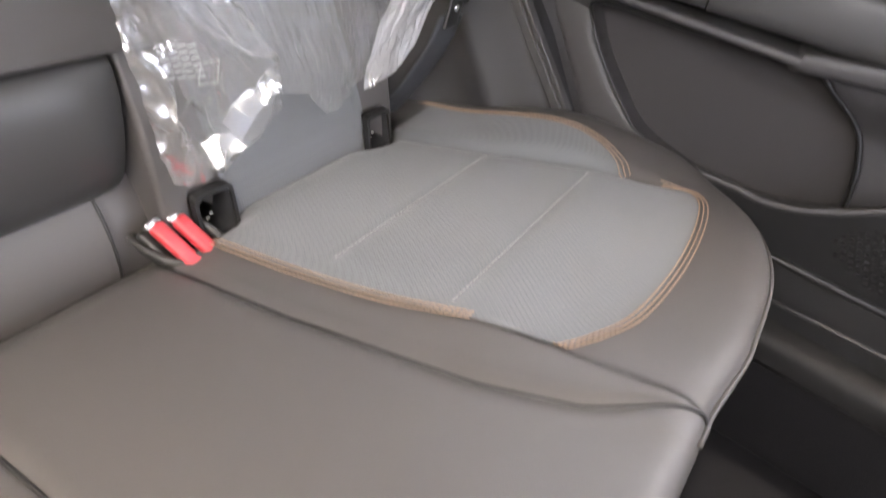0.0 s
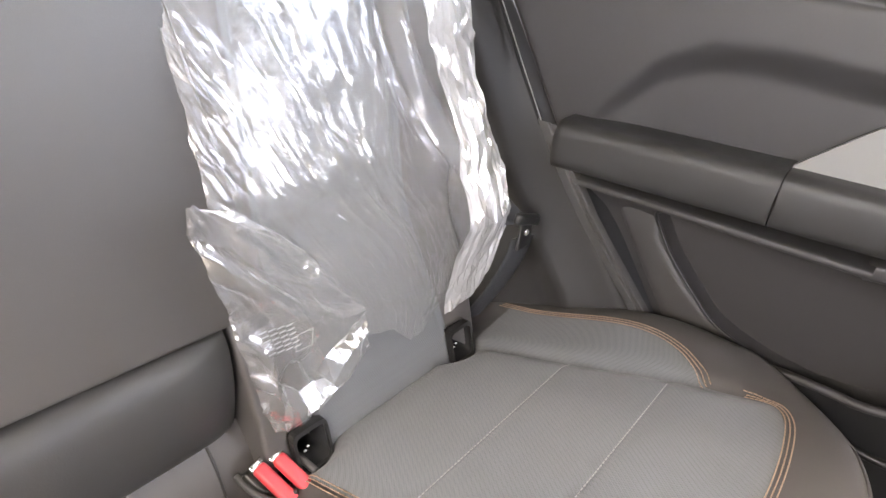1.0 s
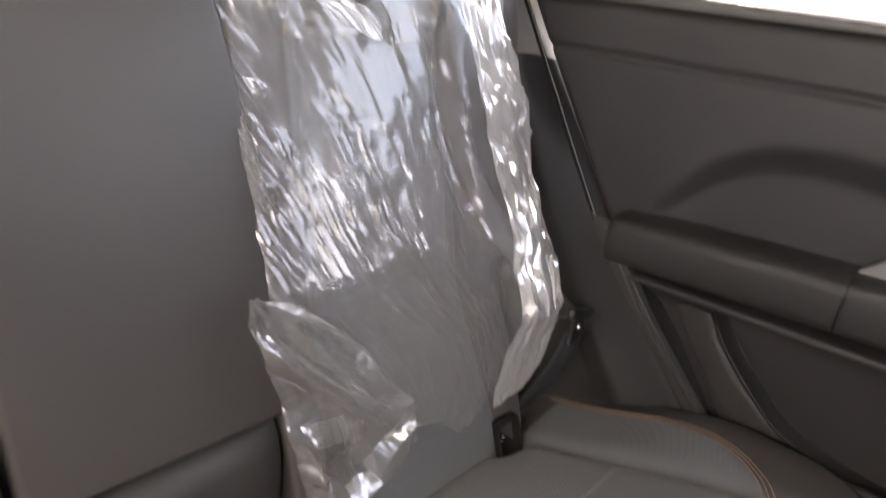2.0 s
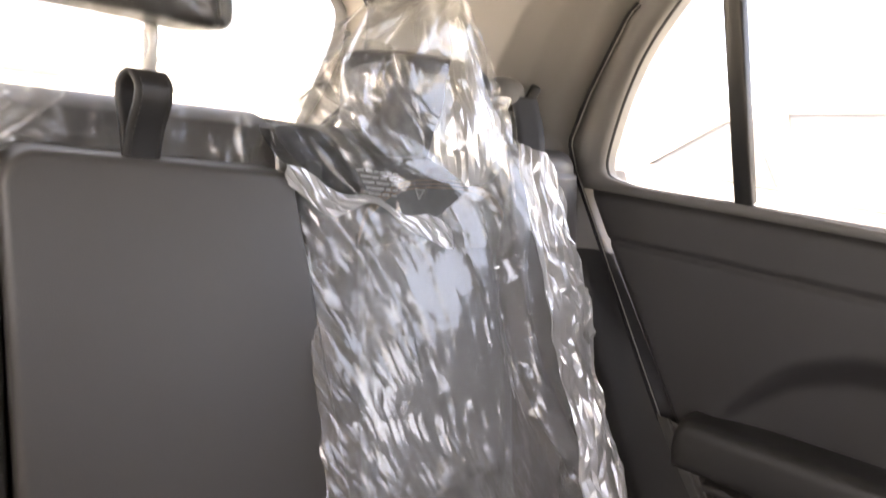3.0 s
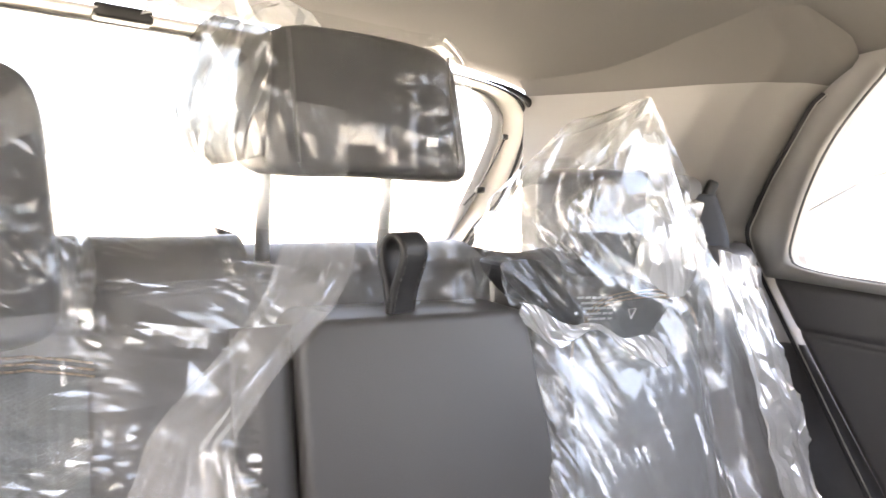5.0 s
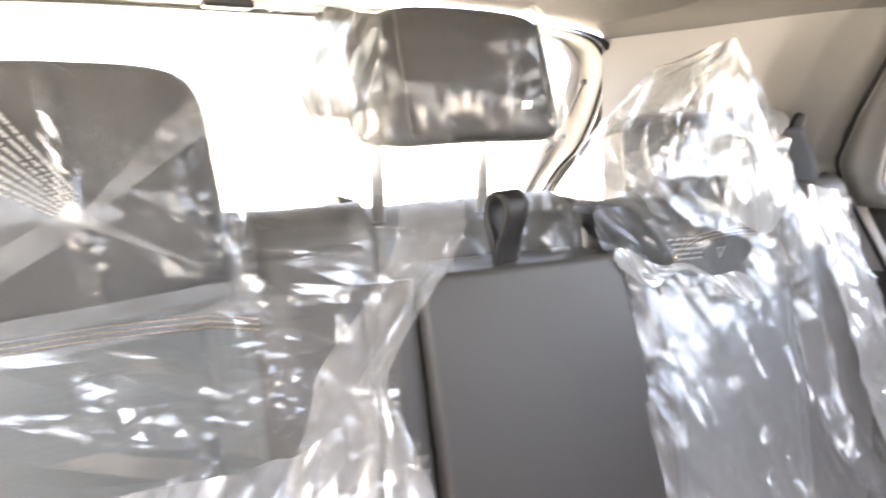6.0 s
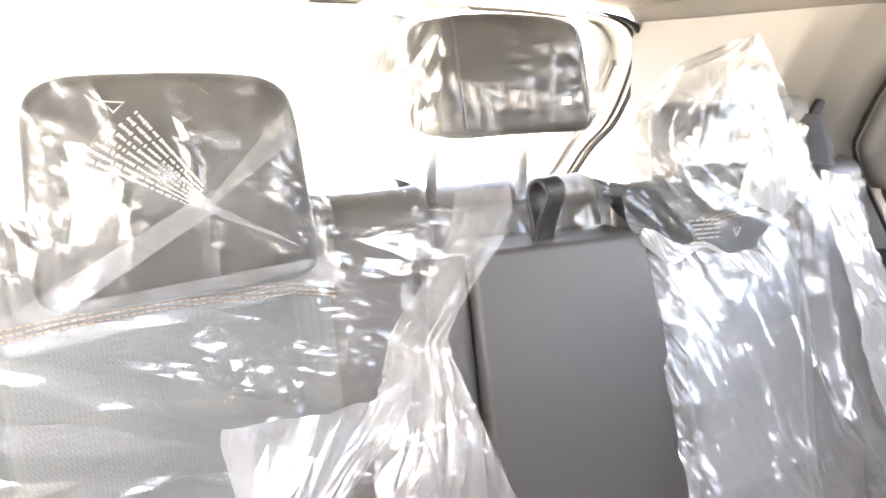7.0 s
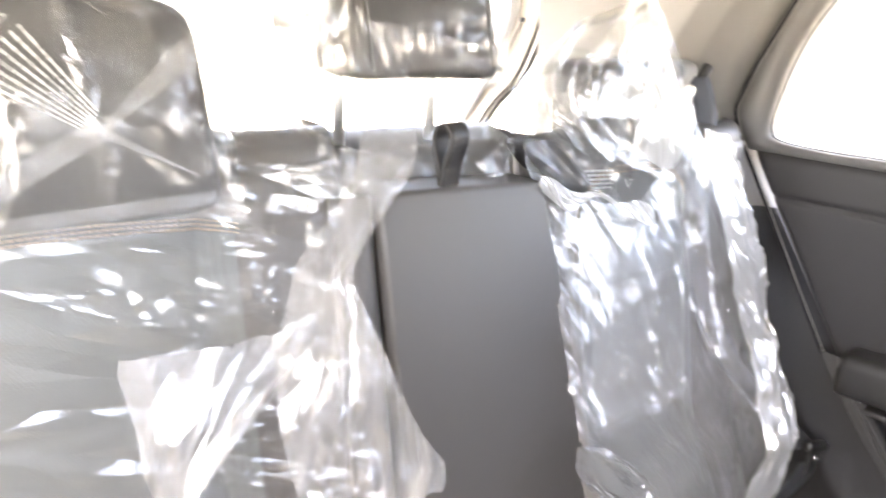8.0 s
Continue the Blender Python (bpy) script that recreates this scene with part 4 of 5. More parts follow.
# ---- seat belt ----
belt = thing("seat_belt", "dark seat belt hanging from the pillar guide", "seat belt", at=(0.5, 0.83, 0.4))


def ribbon(pts, w, side, mat, name, label=""):
    line = smoothed(pts, 8)
    s = Vector(side).normalized() * w / 2
    vf = grid(lambda u, v: line[min(int(round(v * (len(line) - 1))), len(line) - 1)] + s * (2 * u - 1), 4, len(line) - 1)
    ob = solid(name, vf, mat, belt, label)
    ob.modifiers.new("thickness", "SOLIDIFY").thickness = 0.002
    return ob


ribbon([(0.492, 0.858, 0.990), (0.495, 0.835, 0.93), (0.445, 0.797, 0.85), (0.400, 0.760, 0.785), (0.420, 0.746, 0.70), (0.458, 0.735, 0.63), (0.490, 0.70, 0.56), (0.528, 0.60, 0.475)], 0.040, (1, -0.5, 0), WEB, "webbing", "flat dark webbing")
solid("guide_housing", rounded(0.478, 0.880, 0.992, 0.030, 0.022, 0.022, 0.8, 28, 16), BEIGE, belt, "beige moulded dome over the belt slot")
solid("guide", join(rbox((0, 0, 0), (0.016, 0.012, 0.036), 0.005, 3, Matrix.Translation((0.511, 0.860, 0.992)) @ Matrix.Rotation(radians(-35), 4, "Z") @ Matrix.Rotation(radians(20), 4, "Y"))), PLASTIC, belt, "black belt guide")
solid("tongue", join(rbox((0, 0, 0), (0.060, 0.012, 0.016), 0.005, 3, Matrix.Translation((0.528, 0.588, 0.487)) @ Matrix.Rotation(radians(18), 4, "Y")), rbox((0.532, 0.590, 0.462), (0.030, 0.006, 0.045), 0.003)), PLASTIC, belt, "black belt tongue")
solid("rivet", rounded(0.528, 0.585, 0.468, 0.005, 0.003, 0.005, 1.0, 12, 8), STEEL, belt)
ribbon([(0.535, 0.594, 0.455), (0.545, 0.61, 0.40), (0.55, 0.64, 0.33), (0.55, 0.67, 0.27)], 0.040, (1, -0.3, 0), WEB, "lower_webbing")

# ---- headrests ----


def headrest(label, x, y, z, a, b, c, posts, base):
    ob = thing("headrest", label, "headrest", "rear headrests", at=(x, y, base))
    def warp(p):
        return Vector((p.x * (1 - 0.06 * p.z / c), p.y + 0.012 * p.z / c - 0.006 * math.cos(p.x / a * 1.3), p.z - 0.004 * (p.x / a) ** 2))
    solid("cushion", rounded(x, y, z, a, b, c, 0.28, 56, 30, warp), HEAD_LEATHER, ob, "dark grey padded cushion")
    if z > 1.0:
        solid("seam", join(*[tube([(x + s * a * 0.80, y - b - 0.003 + 0.014 * w, z + c * 0.93 * w) for w in np.linspace(-0.9, 0.9, 12)], 0.0012, 6) for s in (-1, 1)]), LEATHER_DARK, ob)
    for s in posts:
        solid("post", tube([(s, y + 0.02, base - 0.02), (s, y + 0.022, z)], 0.006, 10), POST, ob, "bright metal post")
    return ob


headrest("dark headrest of the middle seat inside a plastic bag", -0.035, 0.848, 1.047, 0.088, 0.042, 0.056, (-0.101, 0.012), 0.940)
headrest("dark headrest inside a taped plastic bag", -0.350, 0.825, 0.970, 0.098, 0.045, 0.081, (-0.40, -0.30), 0.938)
headrest("dark headrest inside a pointed plastic bag", 0.302, 0.848, 0.957, 0.087, 0.046, 0.056, (0.255, 0.35), 0.920)

def creased(name, place, size, mat, parent, seed, where, lean=0.4, label="", cell=0.0042, aspect=3.2, long=0.06, high=0.0024, crush=0.0010, wave=0.004, fan=0.0, folds=120, billow=0.0):
    """A film that lies rather flat over place(u, v, h) and breaks into long flat facets along its creases. where(u, v): how crumpled it is;
    lean: how far the creases run sideways on their way down, fan: how they spread; long: how far one keeps its height; crush: crumples across them;
    folds: how many sharp folds cross a square metre of it, times ten; billow: how far it bulges where it is crumpled."""
    r = np.random.RandomState(seed)
    reach = abs(lean) * size[1] / size[0] / 2 + abs(fan) / 4
    nu, nv = int(size[0] * (1 + 2 * reach) / cell), max(4, int(size[1] / (cell * aspect)))
    col = np.linspace(-reach, 1 + reach, nu + 1)
    col[1:-1] += r.uniform(-0.4, 0.4, nu - 1) / nu * (1 + 2 * reach)
    gu, gv = np.meshgrid(col, np.arange(nv + 1) / nv)
    gv[1:-1] += r.uniform(-0.45, 0.45, (nv - 1, nu + 1)) / nv
    sway = np.array([[noise.noise((a * 2.5, b * 2.5, seed * 1.9)) for a, b in zip(*q)] for q in zip(gu, gv)])
    gu = np.clip(gu + (lean * size[1] / size[0] + fan * (gu - 0.5)) * (gv - 0.5) + 0.05 * sway, 0.0, 1.0)
    x, z = gu * size[0], gv * size[1]
    rough = np.array([[where(a, b) for a, b in zip(*q)] for q in zip(gu, gv)])
    h = wave * (0.5 + 1.5 * rough) * np.array([[noise.noise(((a - lean * b) * 13, b * 3, seed * 1.3)) + 0.4 * noise.noise(((a - lean * b) * 34, b * 7, seed * 2.9)) for a, b in zip(*q)] for q in zip(x, z)])
    if billow:
        h += billow * rough * np.array([[noise.noise((a * 11, b * 19, seed * 0.7)) + 0.5 * noise.noise((a * 26, b * 44, seed * 0.3)) for a, b in zip(*q)] for q in zip(x, z)])
    knots = max(2, int(size[1] / long) + 2)
    steps = r.uniform(-1, 1, (knots, nu + 1))
    steps = np.sign(steps) * np.abs(steps) ** 1.8
    at = np.linspace(0, knots - 1, nv + 1)
    ridge = np.stack([np.interp(at + r.uniform(-0.5, 0.5), np.arange(knots), steps[:, k]) for k in range(nu + 1)], 1)
    h += high * rough ** 0.8 * ridge + crush * rough ** 1.5 * r.uniform(-1, 1, h.shape)
    for k in range(int(folds * 10 * size[0] * size[1])):
        cu, cv, turn, half, w, up = r.uniform(0, 1), r.uniform(0, 1), math.atan(lean) + r.choice((-1, 1)) * r.uniform(0.4, 1.2), r.uniform(0.02, 0.06), r.uniform(0.006, 0.012), r.choice((-1.0, 1.0)) * r.uniform(0.5, 1.0)
        along = (x - cu * size[0]) * math.sin(turn) + (z - cv * size[1]) * math.cos(turn)
        off = np.abs((x - cu * size[0]) * math.cos(turn) - (z - cv * size[1]) * math.sin(turn))
        h += max(high, 0.0034) * up * where(cu, cv) ** 0.7 * np.clip(1.4 * (1 - np.abs(along) / half), 0, 1) * np.clip(1 - off / w, 0, 1)
    h = h - h.min() * 0.5
    p = np.array([[place(a, b, c) for a, b, c in zip(*q)] for q in zip(gu, gv, h)])
    ids = np.arange(p.shape[0] * p.shape[1]).reshape(p.shape[:2])
    a, b, c, d = (q.ravel() for q in (ids[:-1, :-1], ids[:-1, 1:], ids[1:, 1:], ids[1:, :-1]))
    turn = (r.uniform(0, 1, len(a)) < 0.5)[:, None]
    fs = np.concatenate([np.where(turn, np.stack([a, b, c], 1), np.stack([a, b, d], 1)), np.where(turn, np.stack([a, c, d], 1), np.stack([b, c, d], 1))])
    p = p.reshape(-1, 3)
    side = gu.ravel()[fs]
    fs = fs[side.max(1) - side.min(1) > 1e-6]
    return solid(name, (p.tolist(), fs.tolist()), mat, parent, label, False)


# ---- plastic covers ----


def bag(name, parent, rows, seed, mat, slack=(0.10, 0.05), depth=0.02, hem=None, calm=None, cell=0.011, label="", square=0.5, **more):
    """A film bag: rows of (height, middle x, middle y, half width, half depth); hem(x): the height of its lower edge in front."""
    zs = [r[0] for r in rows]
    fn = [table([(r[0], r[k]) for r in rows]) for k in range(1, 5)]

    def place(u, v, h):
        th = 2 * math.pi * u + math.pi / 2
        c, s = math.cos(th), math.sin(th)
        px, py = math.copysign(abs(c) ** square, c), math.copysign(abs(s) ** square, s)
        low = zs[0]
        if hem:
            k = step(0.3, -0.5, py)
            low = zs[0] * (1 - k) + hem(fn[0](zs[0]) + px * fn[2](zs[0])) * k
        z = zs[-1] + (low - zs[-1]) * v
        cx, cy, a, b = (g(z) for g in fn)
        h = (0.004 + h) * min(1.0, a / 0.05)
        return (cx + px * (a + h), cy + py * (b + h), z)
    size = (2 * rows[1][3] * 2 + 4 * rows[1][4], zs[-1] - zs[0])
    return film(name, place, size, mat, parent, seed, cell, slack, depth, True, calm, label, slant=0.0, aspect=1.1, streak=2.0, **more)


def sheet(name, parent, left, right, bottom, top, fwd, seed, mat, cell=0.010, slack=(0.10, 0.04), depth=0.03, label="", calm=None, even=0.0, slant=0.3, creases=False, **more):
    """A hanging film: edges by height, lower hem by the way across, and where its face lies."""
    zm = (bottom(0.5) + top(0.5)) / 2
    size = (abs(right(zm) - left(zm)) + 0.01, top(0.5) - bottom(0.5))

    def place(u, v, h):
        zb, zt = bottom(u) + 0.006 * noise.noise((u * 9, seed, 3)), top(u) + 0.006 * noise.noise((u * 6, seed, 6))
        z = zt + (zb - zt) * v
        a, c = left(z) + 0.006 * noise.noise((z * 26, seed, 5)), right(z) + 0.006 * noise.noise((z * 26, seed, 8))
        x = a + (c - a) * u
        return (x - 0.2 * h, fwd(u, z) - h, z + 0.2 * h)
    if creases:
        return creased(name, place, size, mat, parent, seed, calm, slant, label, **more)
    return film(name, place, size, mat, parent, seed, cell, slack, depth, False, calm, label, even, slant, **more)


def covering(label, at):
    return thing("plastic_cover", label, "plastic cover", "plastic covers", at=at)


cov = covering("clear plastic bag over the raised middle headrest", (-0.05, 0.84, 0.98))
bag("bag", cov, [(0.990, -0.048, 0.845, 0.100, 0.046), (1.00, -0.047, 0.845, 0.106, 0.049), (1.05, -0.047, 0.846, 0.106, 0.050), (1.092, -0.042, 0.848, 0.098, 0.048), (1.110, -0.040, 0.85, 0.080, 0.035)], 2, FILM_BAG, (0.07, 0.04), 0.012, calm=lambda u, v: 0.85 * step(0.62, 0.45, v) * step(0.35, 0.45, u))
creased("loose_ear", lambda u, v, h: (-0.122 - 0.052 * u * (0.30 + 0.70 * math.sin(math.pi * min(1.0, 0.75 * v + 0.12))), 0.806 + 0.05 * u - h, 1.090 - 0.086 * v + 0.012 * u * (1 - 2 * v)), (0.06, 0.09), FILM_DARKENED, cov, 5, lambda u, v: 0.9, 0.3, "loose crumpled bag corner")
film("loose_top", lambda u, v, h: (-0.195 + 0.13 * u, 0.85 - h, 1.092 + 0.026 * (1 - v) * math.sin(math.pi * u) ** 0.5 + 0.012 * u), (0.13, 0.035), FILM_FOLDED, cov, 8, 0.009, (0.08, 0.05), 0.01, ridges=0.4)
film("hem", lambda u, v, h: (-0.130 + 0.165 * u, 0.868 - h, 0.992 - 0.026 * v - 0.006 * u), (0.165, 0.028), FILM_FOLDED, cov, 3, 0.009, (0.06, 0.03), 0.006, label="thin film strip round the posts", ridges=0.4)
creased("crinkled_end", lambda u, v, h: (-0.128 + 0.060 * u, 0.798 - 0.004 * v - h, 1.045 - 0.058 * v - 0.006 * u), (0.060, 0.058), FILM_BAG, cov, 15, lambda u, v: 0.8, 0.5, "crumpled loose end of the bag")
creased("crinkled_hem", lambda u, v, h: (-0.075 + 0.130 * u, 0.797 - h, 1.026 - 0.004 * u - 0.040 * v + 0.016 * (1 - v) * noise.noise((u * 5, 0.5, 2.0))), (0.13, 0.04), FILM_BAG, cov, 16, lambda u, v: 0.3 + 0.6 * bell(u - 0.3, 0.15), -0.6, "crinkled lower edge")
solid("printed_mark", rbox((0.008, 0.792, 1.022), (0.010, 0.001, 0.007), 0), WHITE, cov, "small white printed mark", False)

cov = covering("clear plastic bag with folded band over a headrest", (-0.352, 0.825, 0.89))
bag("bag", cov, [(0.888, -0.350, 0.822, 0.110, 0.059), (0.915, -0.349, 0.822, 0.109, 0.059), (0.949, -0.349, 0.823, 0.106, 0.058), (0.98, -0.350, 0.825, 0.101, 0.057), (1.035, -0.350, 0.832, 0.097, 0.052), (1.057, -0.350, 0.835, 0.084, 0.032)], 7, FILM_MILKY, (0.065, 0.04), 0.014, hem=table([(-0.46, 0.886), (-0.24, 0.900)]), cell=0.018, fine=0.6)


def band(pts, w0, w1, y, mat, name, label=""):
    a, c = Vector(pts[0]), Vector(pts[1])
    d = (c - a).normalized()
    s = Vector((-d.y, d.x))

    def f(u, v):
        p = a.lerp(c, u) + s * (v - 0.5) * (w0 + (w1 - w0) * u)
        return (p.x, y + 0.16 * (p.y - 0.965) + 0.0016 * noise.noise((p.x * 40, p.y * 40, 2.0)), p.y)
    return solid(name, grid(f, 40, 6), mat, cov, label)


band([(-0.452, 0.900), (-0.336, 0.962)], 0.018, 0.014, 0.754, FILM_TAPE, "folded_band", "milky folded film band")
band([(-0.338, 0.960), (-0.262, 1.022)], 0.004, 0.022, 0.752, FILM_TAPE, "folded_band", "milky folded film band")
band([(-0.340, 0.962), (-0.276, 0.926)], 0.007, 0.001, 0.753, FILM_TAPE, "crease_band")
band([(-0.400, 1.010), (-0.336, 0.962)], 0.030, 0.006, 0.7545, FILM_MILKY, "folded_band", "milky gathered fold under the print")
band([(-0.466, 0.893), (-0.246, 0.905)], 0.026, 0.022, 0.7515, FILM_TAPE, "folded_hem", "milky doubled hem of the bag")
rnd = random.Random(5)
bars = []
for i in range(8):
    a, c = Vector((-0.410, 1.000)).lerp(Vector((-0.374, 1.026)), i / 7), Vector((-0.349, 0.963)).lerp(Vector((-0.336, 0.972)), i / 7)
    d = (c - a).normalized()
    s, lean = 0.0, math.degrees(math.atan2(-d.y, d.x))
    while s < (c - a).length * 0.96:
        w = rnd.uniform(0.0012, 0.0024)
        q = a + d * (s + w / 2)
        bars.append(rbox((q.x, 0.752 + 0.16 * (q.y - 0.965), q.y), (w, 0.0006, rnd.uniform(0.6, 1.0) * 0.0030 * (1.0 - 0.6 * s / 0.08)), 0, 1, Matrix.Rotation(radians(lean), 4, "Y")))
        s += w + rnd.choice((0.0005, 0.0005, 0.0006, 0.0016))
bars.append(tube([(-0.392, 0.762, 1.033), (-0.380, 0.762, 1.032), (-0.387, 0.761, 1.026)], 0.0008, 5, True))
solid("print", join(*bars), PRINT, cov, "rows of white print too small to read", False)

cov = covering("clear plastic bag drawn to a point over a headrest", (0.265, 0.85, 0.87))
bag("bag", cov, [(0.790, 0.360, 0.838, 0.080, 0.066), (0.86, 0.310, 0.840, 0.122, 0.064), (0.92, 0.288, 0.840, 0.120, 0.056), (0.95, 0.262, 0.840, 0.140, 0.052), (0.985, 0.264, 0.840, 0.118, 0.050), (1.015, 0.272, 0.838, 0.084, 0.046), (1.045, 0.278, 0.828, 0.050, 0.034), (1.065, 0.283, 0.818, 0.026, 0.020), (1.088, 0.287, 0.803, 0.004, 0.004)], 12, FILM_CLEAR, (0.035, 0.02), 0.012,
    hem=table([(0.20, 0.865), (0.27, 0.820), (0.31, 0.822), (0.36, 0.80), (0.44, 0.778)]), cell=0.020, calm=lambda u, v: max(step(0.42, 0.2, v), 0.9 * bell(u - 0.46, 0.05)), patchy=0.0, ridges=0.15, fine=0.6)
sheet("crumpled_side", cov, table([(0.86, 0.200), (0.90, 0.165), (0.95, 0.122), (0.975, 0.150), (1.00, 0.19)]), table([(0.86, 0.262), (0.90, 0.256), (0.95, 0.240), (1.00, 0.215)]),
      table([(0, 0.945), (0.4, 0.895), (1, 0.865)]), table([(0, 0.965), (0.6, 1.0), (1, 1.0)]), lambda u, z: 0.776 + 0.05 * (1 - u) ** 2 + 0.1 * max(0.0, z - 0.93), 17, FILM_CLEAR, label="crumpled side of the bag", slant=0.9, creases=True, calm=lambda u, v: 0.5 + 0.5 * bell(v - 0.5, 0.3), high=0.004, crush=0.002)
sheet("corner_film", cov, table([(0.85, 0.110), (0.88, 0.092), (0.93, 0.082)]), table([(0.85, 0.215), (0.90, 0.190), (0.93, 0.165)]), table([(0, 0.885), (0.5, 0.870), (1, 0.850)]), table([(0, 0.925), (1, 0.935)]),
      lambda u, z: 0.781 + 0.2 * (z - 0.885), 18, FILM_BAG, label="thin crumpled corner of the bag", slant=0.8, creases=True, calm=lambda u, v: 0.8, high=0.003, crush=0.0015)
sheet("billowed_side", cov, table([(0.865, 0.268), (0.90, 0.262), (0.95, 0.278), (1.00, 0.292), (1.05, 0.296)]), table([(0.865, 0.372), (0.90, 0.396), (0.95, 0.384), (1.00, 0.352), (1.05, 0.304)]),
      table([(0, 0.905), (0.4, 0.878), (1, 0.885)]), table([(0, 1.05), (1, 1.05)]), lambda u, z: 0.770 + 0.030 * (1 - math.sin(math.pi * min(1.0, 0.15 + 0.8 * u))) + 0.25 * max(0.0, z - 0.95), 14, FILM_WHITENED, label="bright billowing side of the bag", slant=0.3, creases=True, calm=lambda u, v: 0.2 + 0.8 * step(0.6, 0.85, v), wave=0.002)
bars = []
for i in range(5):
    x = 0.166 + 0.004 * i
    while x < 0.216:
        w = rnd.uniform(0.004, 0.009)
        bars.append(rbox((x, 0.7655, 0.890 - 0.0052 * i - 0.06 * (x - 0.17)), (w, 0.0006, 0.0020), 0))
        x += w + 0.002
bars += [tube([(0.236, 0.764, 0.874), (0.248, 0.764, 0.874), (0.242, 0.764, 0.864)], 0.0008, 5, True)]
solid("print", join(*bars), PRINT, cov, "small white print too small to read", False)

cov = covering("long clear crumpled plastic cover over the seat back", (0.33, 0.76, 0.35))


def rough_zone(u, v):
    """Where the long cover is crumpled: in its middle, along its edges and hems, and in two long folds, with a smooth strip over the belt."""
    strip = u - 0.56 - 0.52 * v
    rough = max(0.07, 0.8 * bell(u - 0.03, 0.05), bell(u - 0.40 - 0.25 * (v - 0.4), 0.15) * bell(v - 0.58, 0.16), 0.8 * bell(v - 0.02, 0.03), 0.8 * bell(v - 0.93, 0.12), 0.55 * step(0.6, 0.75, v), 0.5 * bell(u - 0.20 - 0.45 * v, 0.03), 0.9 * bell(strip + 0.09, 0.025))
    return min(1.0, rough) * (1 - 0.95 * bell(strip, 0.05))


face_y = table([(0.33, 0.640), (0.40, 0.634), (0.50, 0.636), (0.60, 0.664), (0.66, 0.690), (0.76, 0.730), (0.85, 0.765), (0.90, 0.785), (0.93, 0.803), (0.96, 0.835)])
sheet("front_sheet", cov, table([(0.30, 0.190), (0.42, 0.165), (0.52, 0.130), (0.60, 0.108), (0.70, 0.112), (0.80, 0.110), (0.885, 0.088), (0.93, 0.090)]),
      table([(0.34, 0.470), (0.41, 0.505), (0.49, 0.512), (0.59, 0.478), (0.72, 0.470), (0.77, 0.478), (0.85, 0.472), (0.90, 0.455), (0.93, 0.445)]),
      table([(0, 0.43), (0.3, 0.400), (0.45, 0.388), (0.6, 0.345), (0.72, 0.345), (0.84, 0.395), (0.92, 0.41), (1.0, 0.46)]),
      table([(0, 0.884), (0.12, 0.872), (0.25, 0.850), (0.42, 0.842), (0.6, 0.87), (0.7, 0.90), (1, 0.945)]),
      lambda u, z: face_y(z) + 0.02 * (1 - math.sin(math.pi * min(1, max(0, u))) ** 0.5) - 0.03 * bell(u - 0.93, 0.10) * bell(z - 0.50, 0.12) + 0.025 * bell(u - 0.72, 0.05) * step(0.55, 0.75, z),
      30, FILM_THIN, calm=rough_zone, slant=0.38, creases=True, wave=0.003, fan=-0.35, high=0.0042, crush=0.0012, aspect=2.6, folds=70, long=0.08, billow=0.009)
creased("crumpled_hem", lambda u, v, h: (0.088 + 0.190 * u, face_y(0.886 - 0.050 * u) - 0.014 - h, 0.892 - 0.052 * u ** 0.8 - 0.026 * v * (0.6 + 0.4 * math.sin(9 * u)) + 0.004 * math.sin(17 * u)), (0.20, 0.026), FILM_WHITENED, cov, 33, lambda u, v: 0.9, 1.5, "bright crumpled upper hem")
sheet("loose_flap", cov, table([(0.33, 0.135), (0.38, 0.118), (0.51, 0.088), (0.60, 0.066), (0.63, 0.064)]), table([(0.33, 0.200), (0.388, 0.272), (0.45, 0.255), (0.53, 0.19), (0.63, 0.085)]),
      table([(0, 0.352), (0.3, 0.335), (0.7, 0.345), (1, 0.392)]), table([(0, 0.625), (1, 0.61)]), lambda u, z: 0.622 + 0.14 * max(0.0, z - 0.45), 41, FILM, 0.011, (0.12, 0.05), 0.020, "loose hanging corner", slant=0.2, streak=3.0, ridges=0.5)
billow_y = table([(0.42, 0.620), (0.50, 0.615), (0.55, 0.645), (0.62, 0.675), (0.70, 0.700), (0.77, 0.715), (0.84, 0.735), (0.93, 0.765)])
sheet("side_billow", cov, table([(0.38, 0.400), (0.44, 0.405), (0.52, 0.430), (0.60, 0.442), (0.70, 0.420), (0.80, 0.398), (0.86, 0.385), (0.93, 0.38)]), table([(0.41, 0.508), (0.49, 0.522), (0.55, 0.528), (0.62, 0.512), (0.70, 0.503), (0.77, 0.486), (0.85, 0.465), (0.93, 0.452)]),
      table([(0, 0.375), (0.4, 0.385), (0.75, 0.43), (1, 0.46)]), table([(0, 0.93), (0.5, 0.922), (0.8, 0.90), (1, 0.865)]), lambda u, z: billow_y(z) - 0.012 * math.sin(math.pi * min(1.0, max(0.0, u))), 52, FILM_WHITENED, label="billowing side of the bag", slant=0.02, creases=True, calm=lambda u, v: 0.45 + 0.5 * bell(u - 0.8, 0.2), wave=0.006, high=0.005, crush=0.0022, aspect=2.6, billow=0.012)
solid("print", join(*[rbox((0.108 + 0.0125 * (i % 4) * 0.8 + 0.002 * (i // 4), 0.608, 0.500 - 0.006 * (i // 4) - 0.002 * (i % 4)), (0.008, 0.0006, 0.0014), 0) for i in range(24)]), PRINT, cov, "small white print too small to read", False)
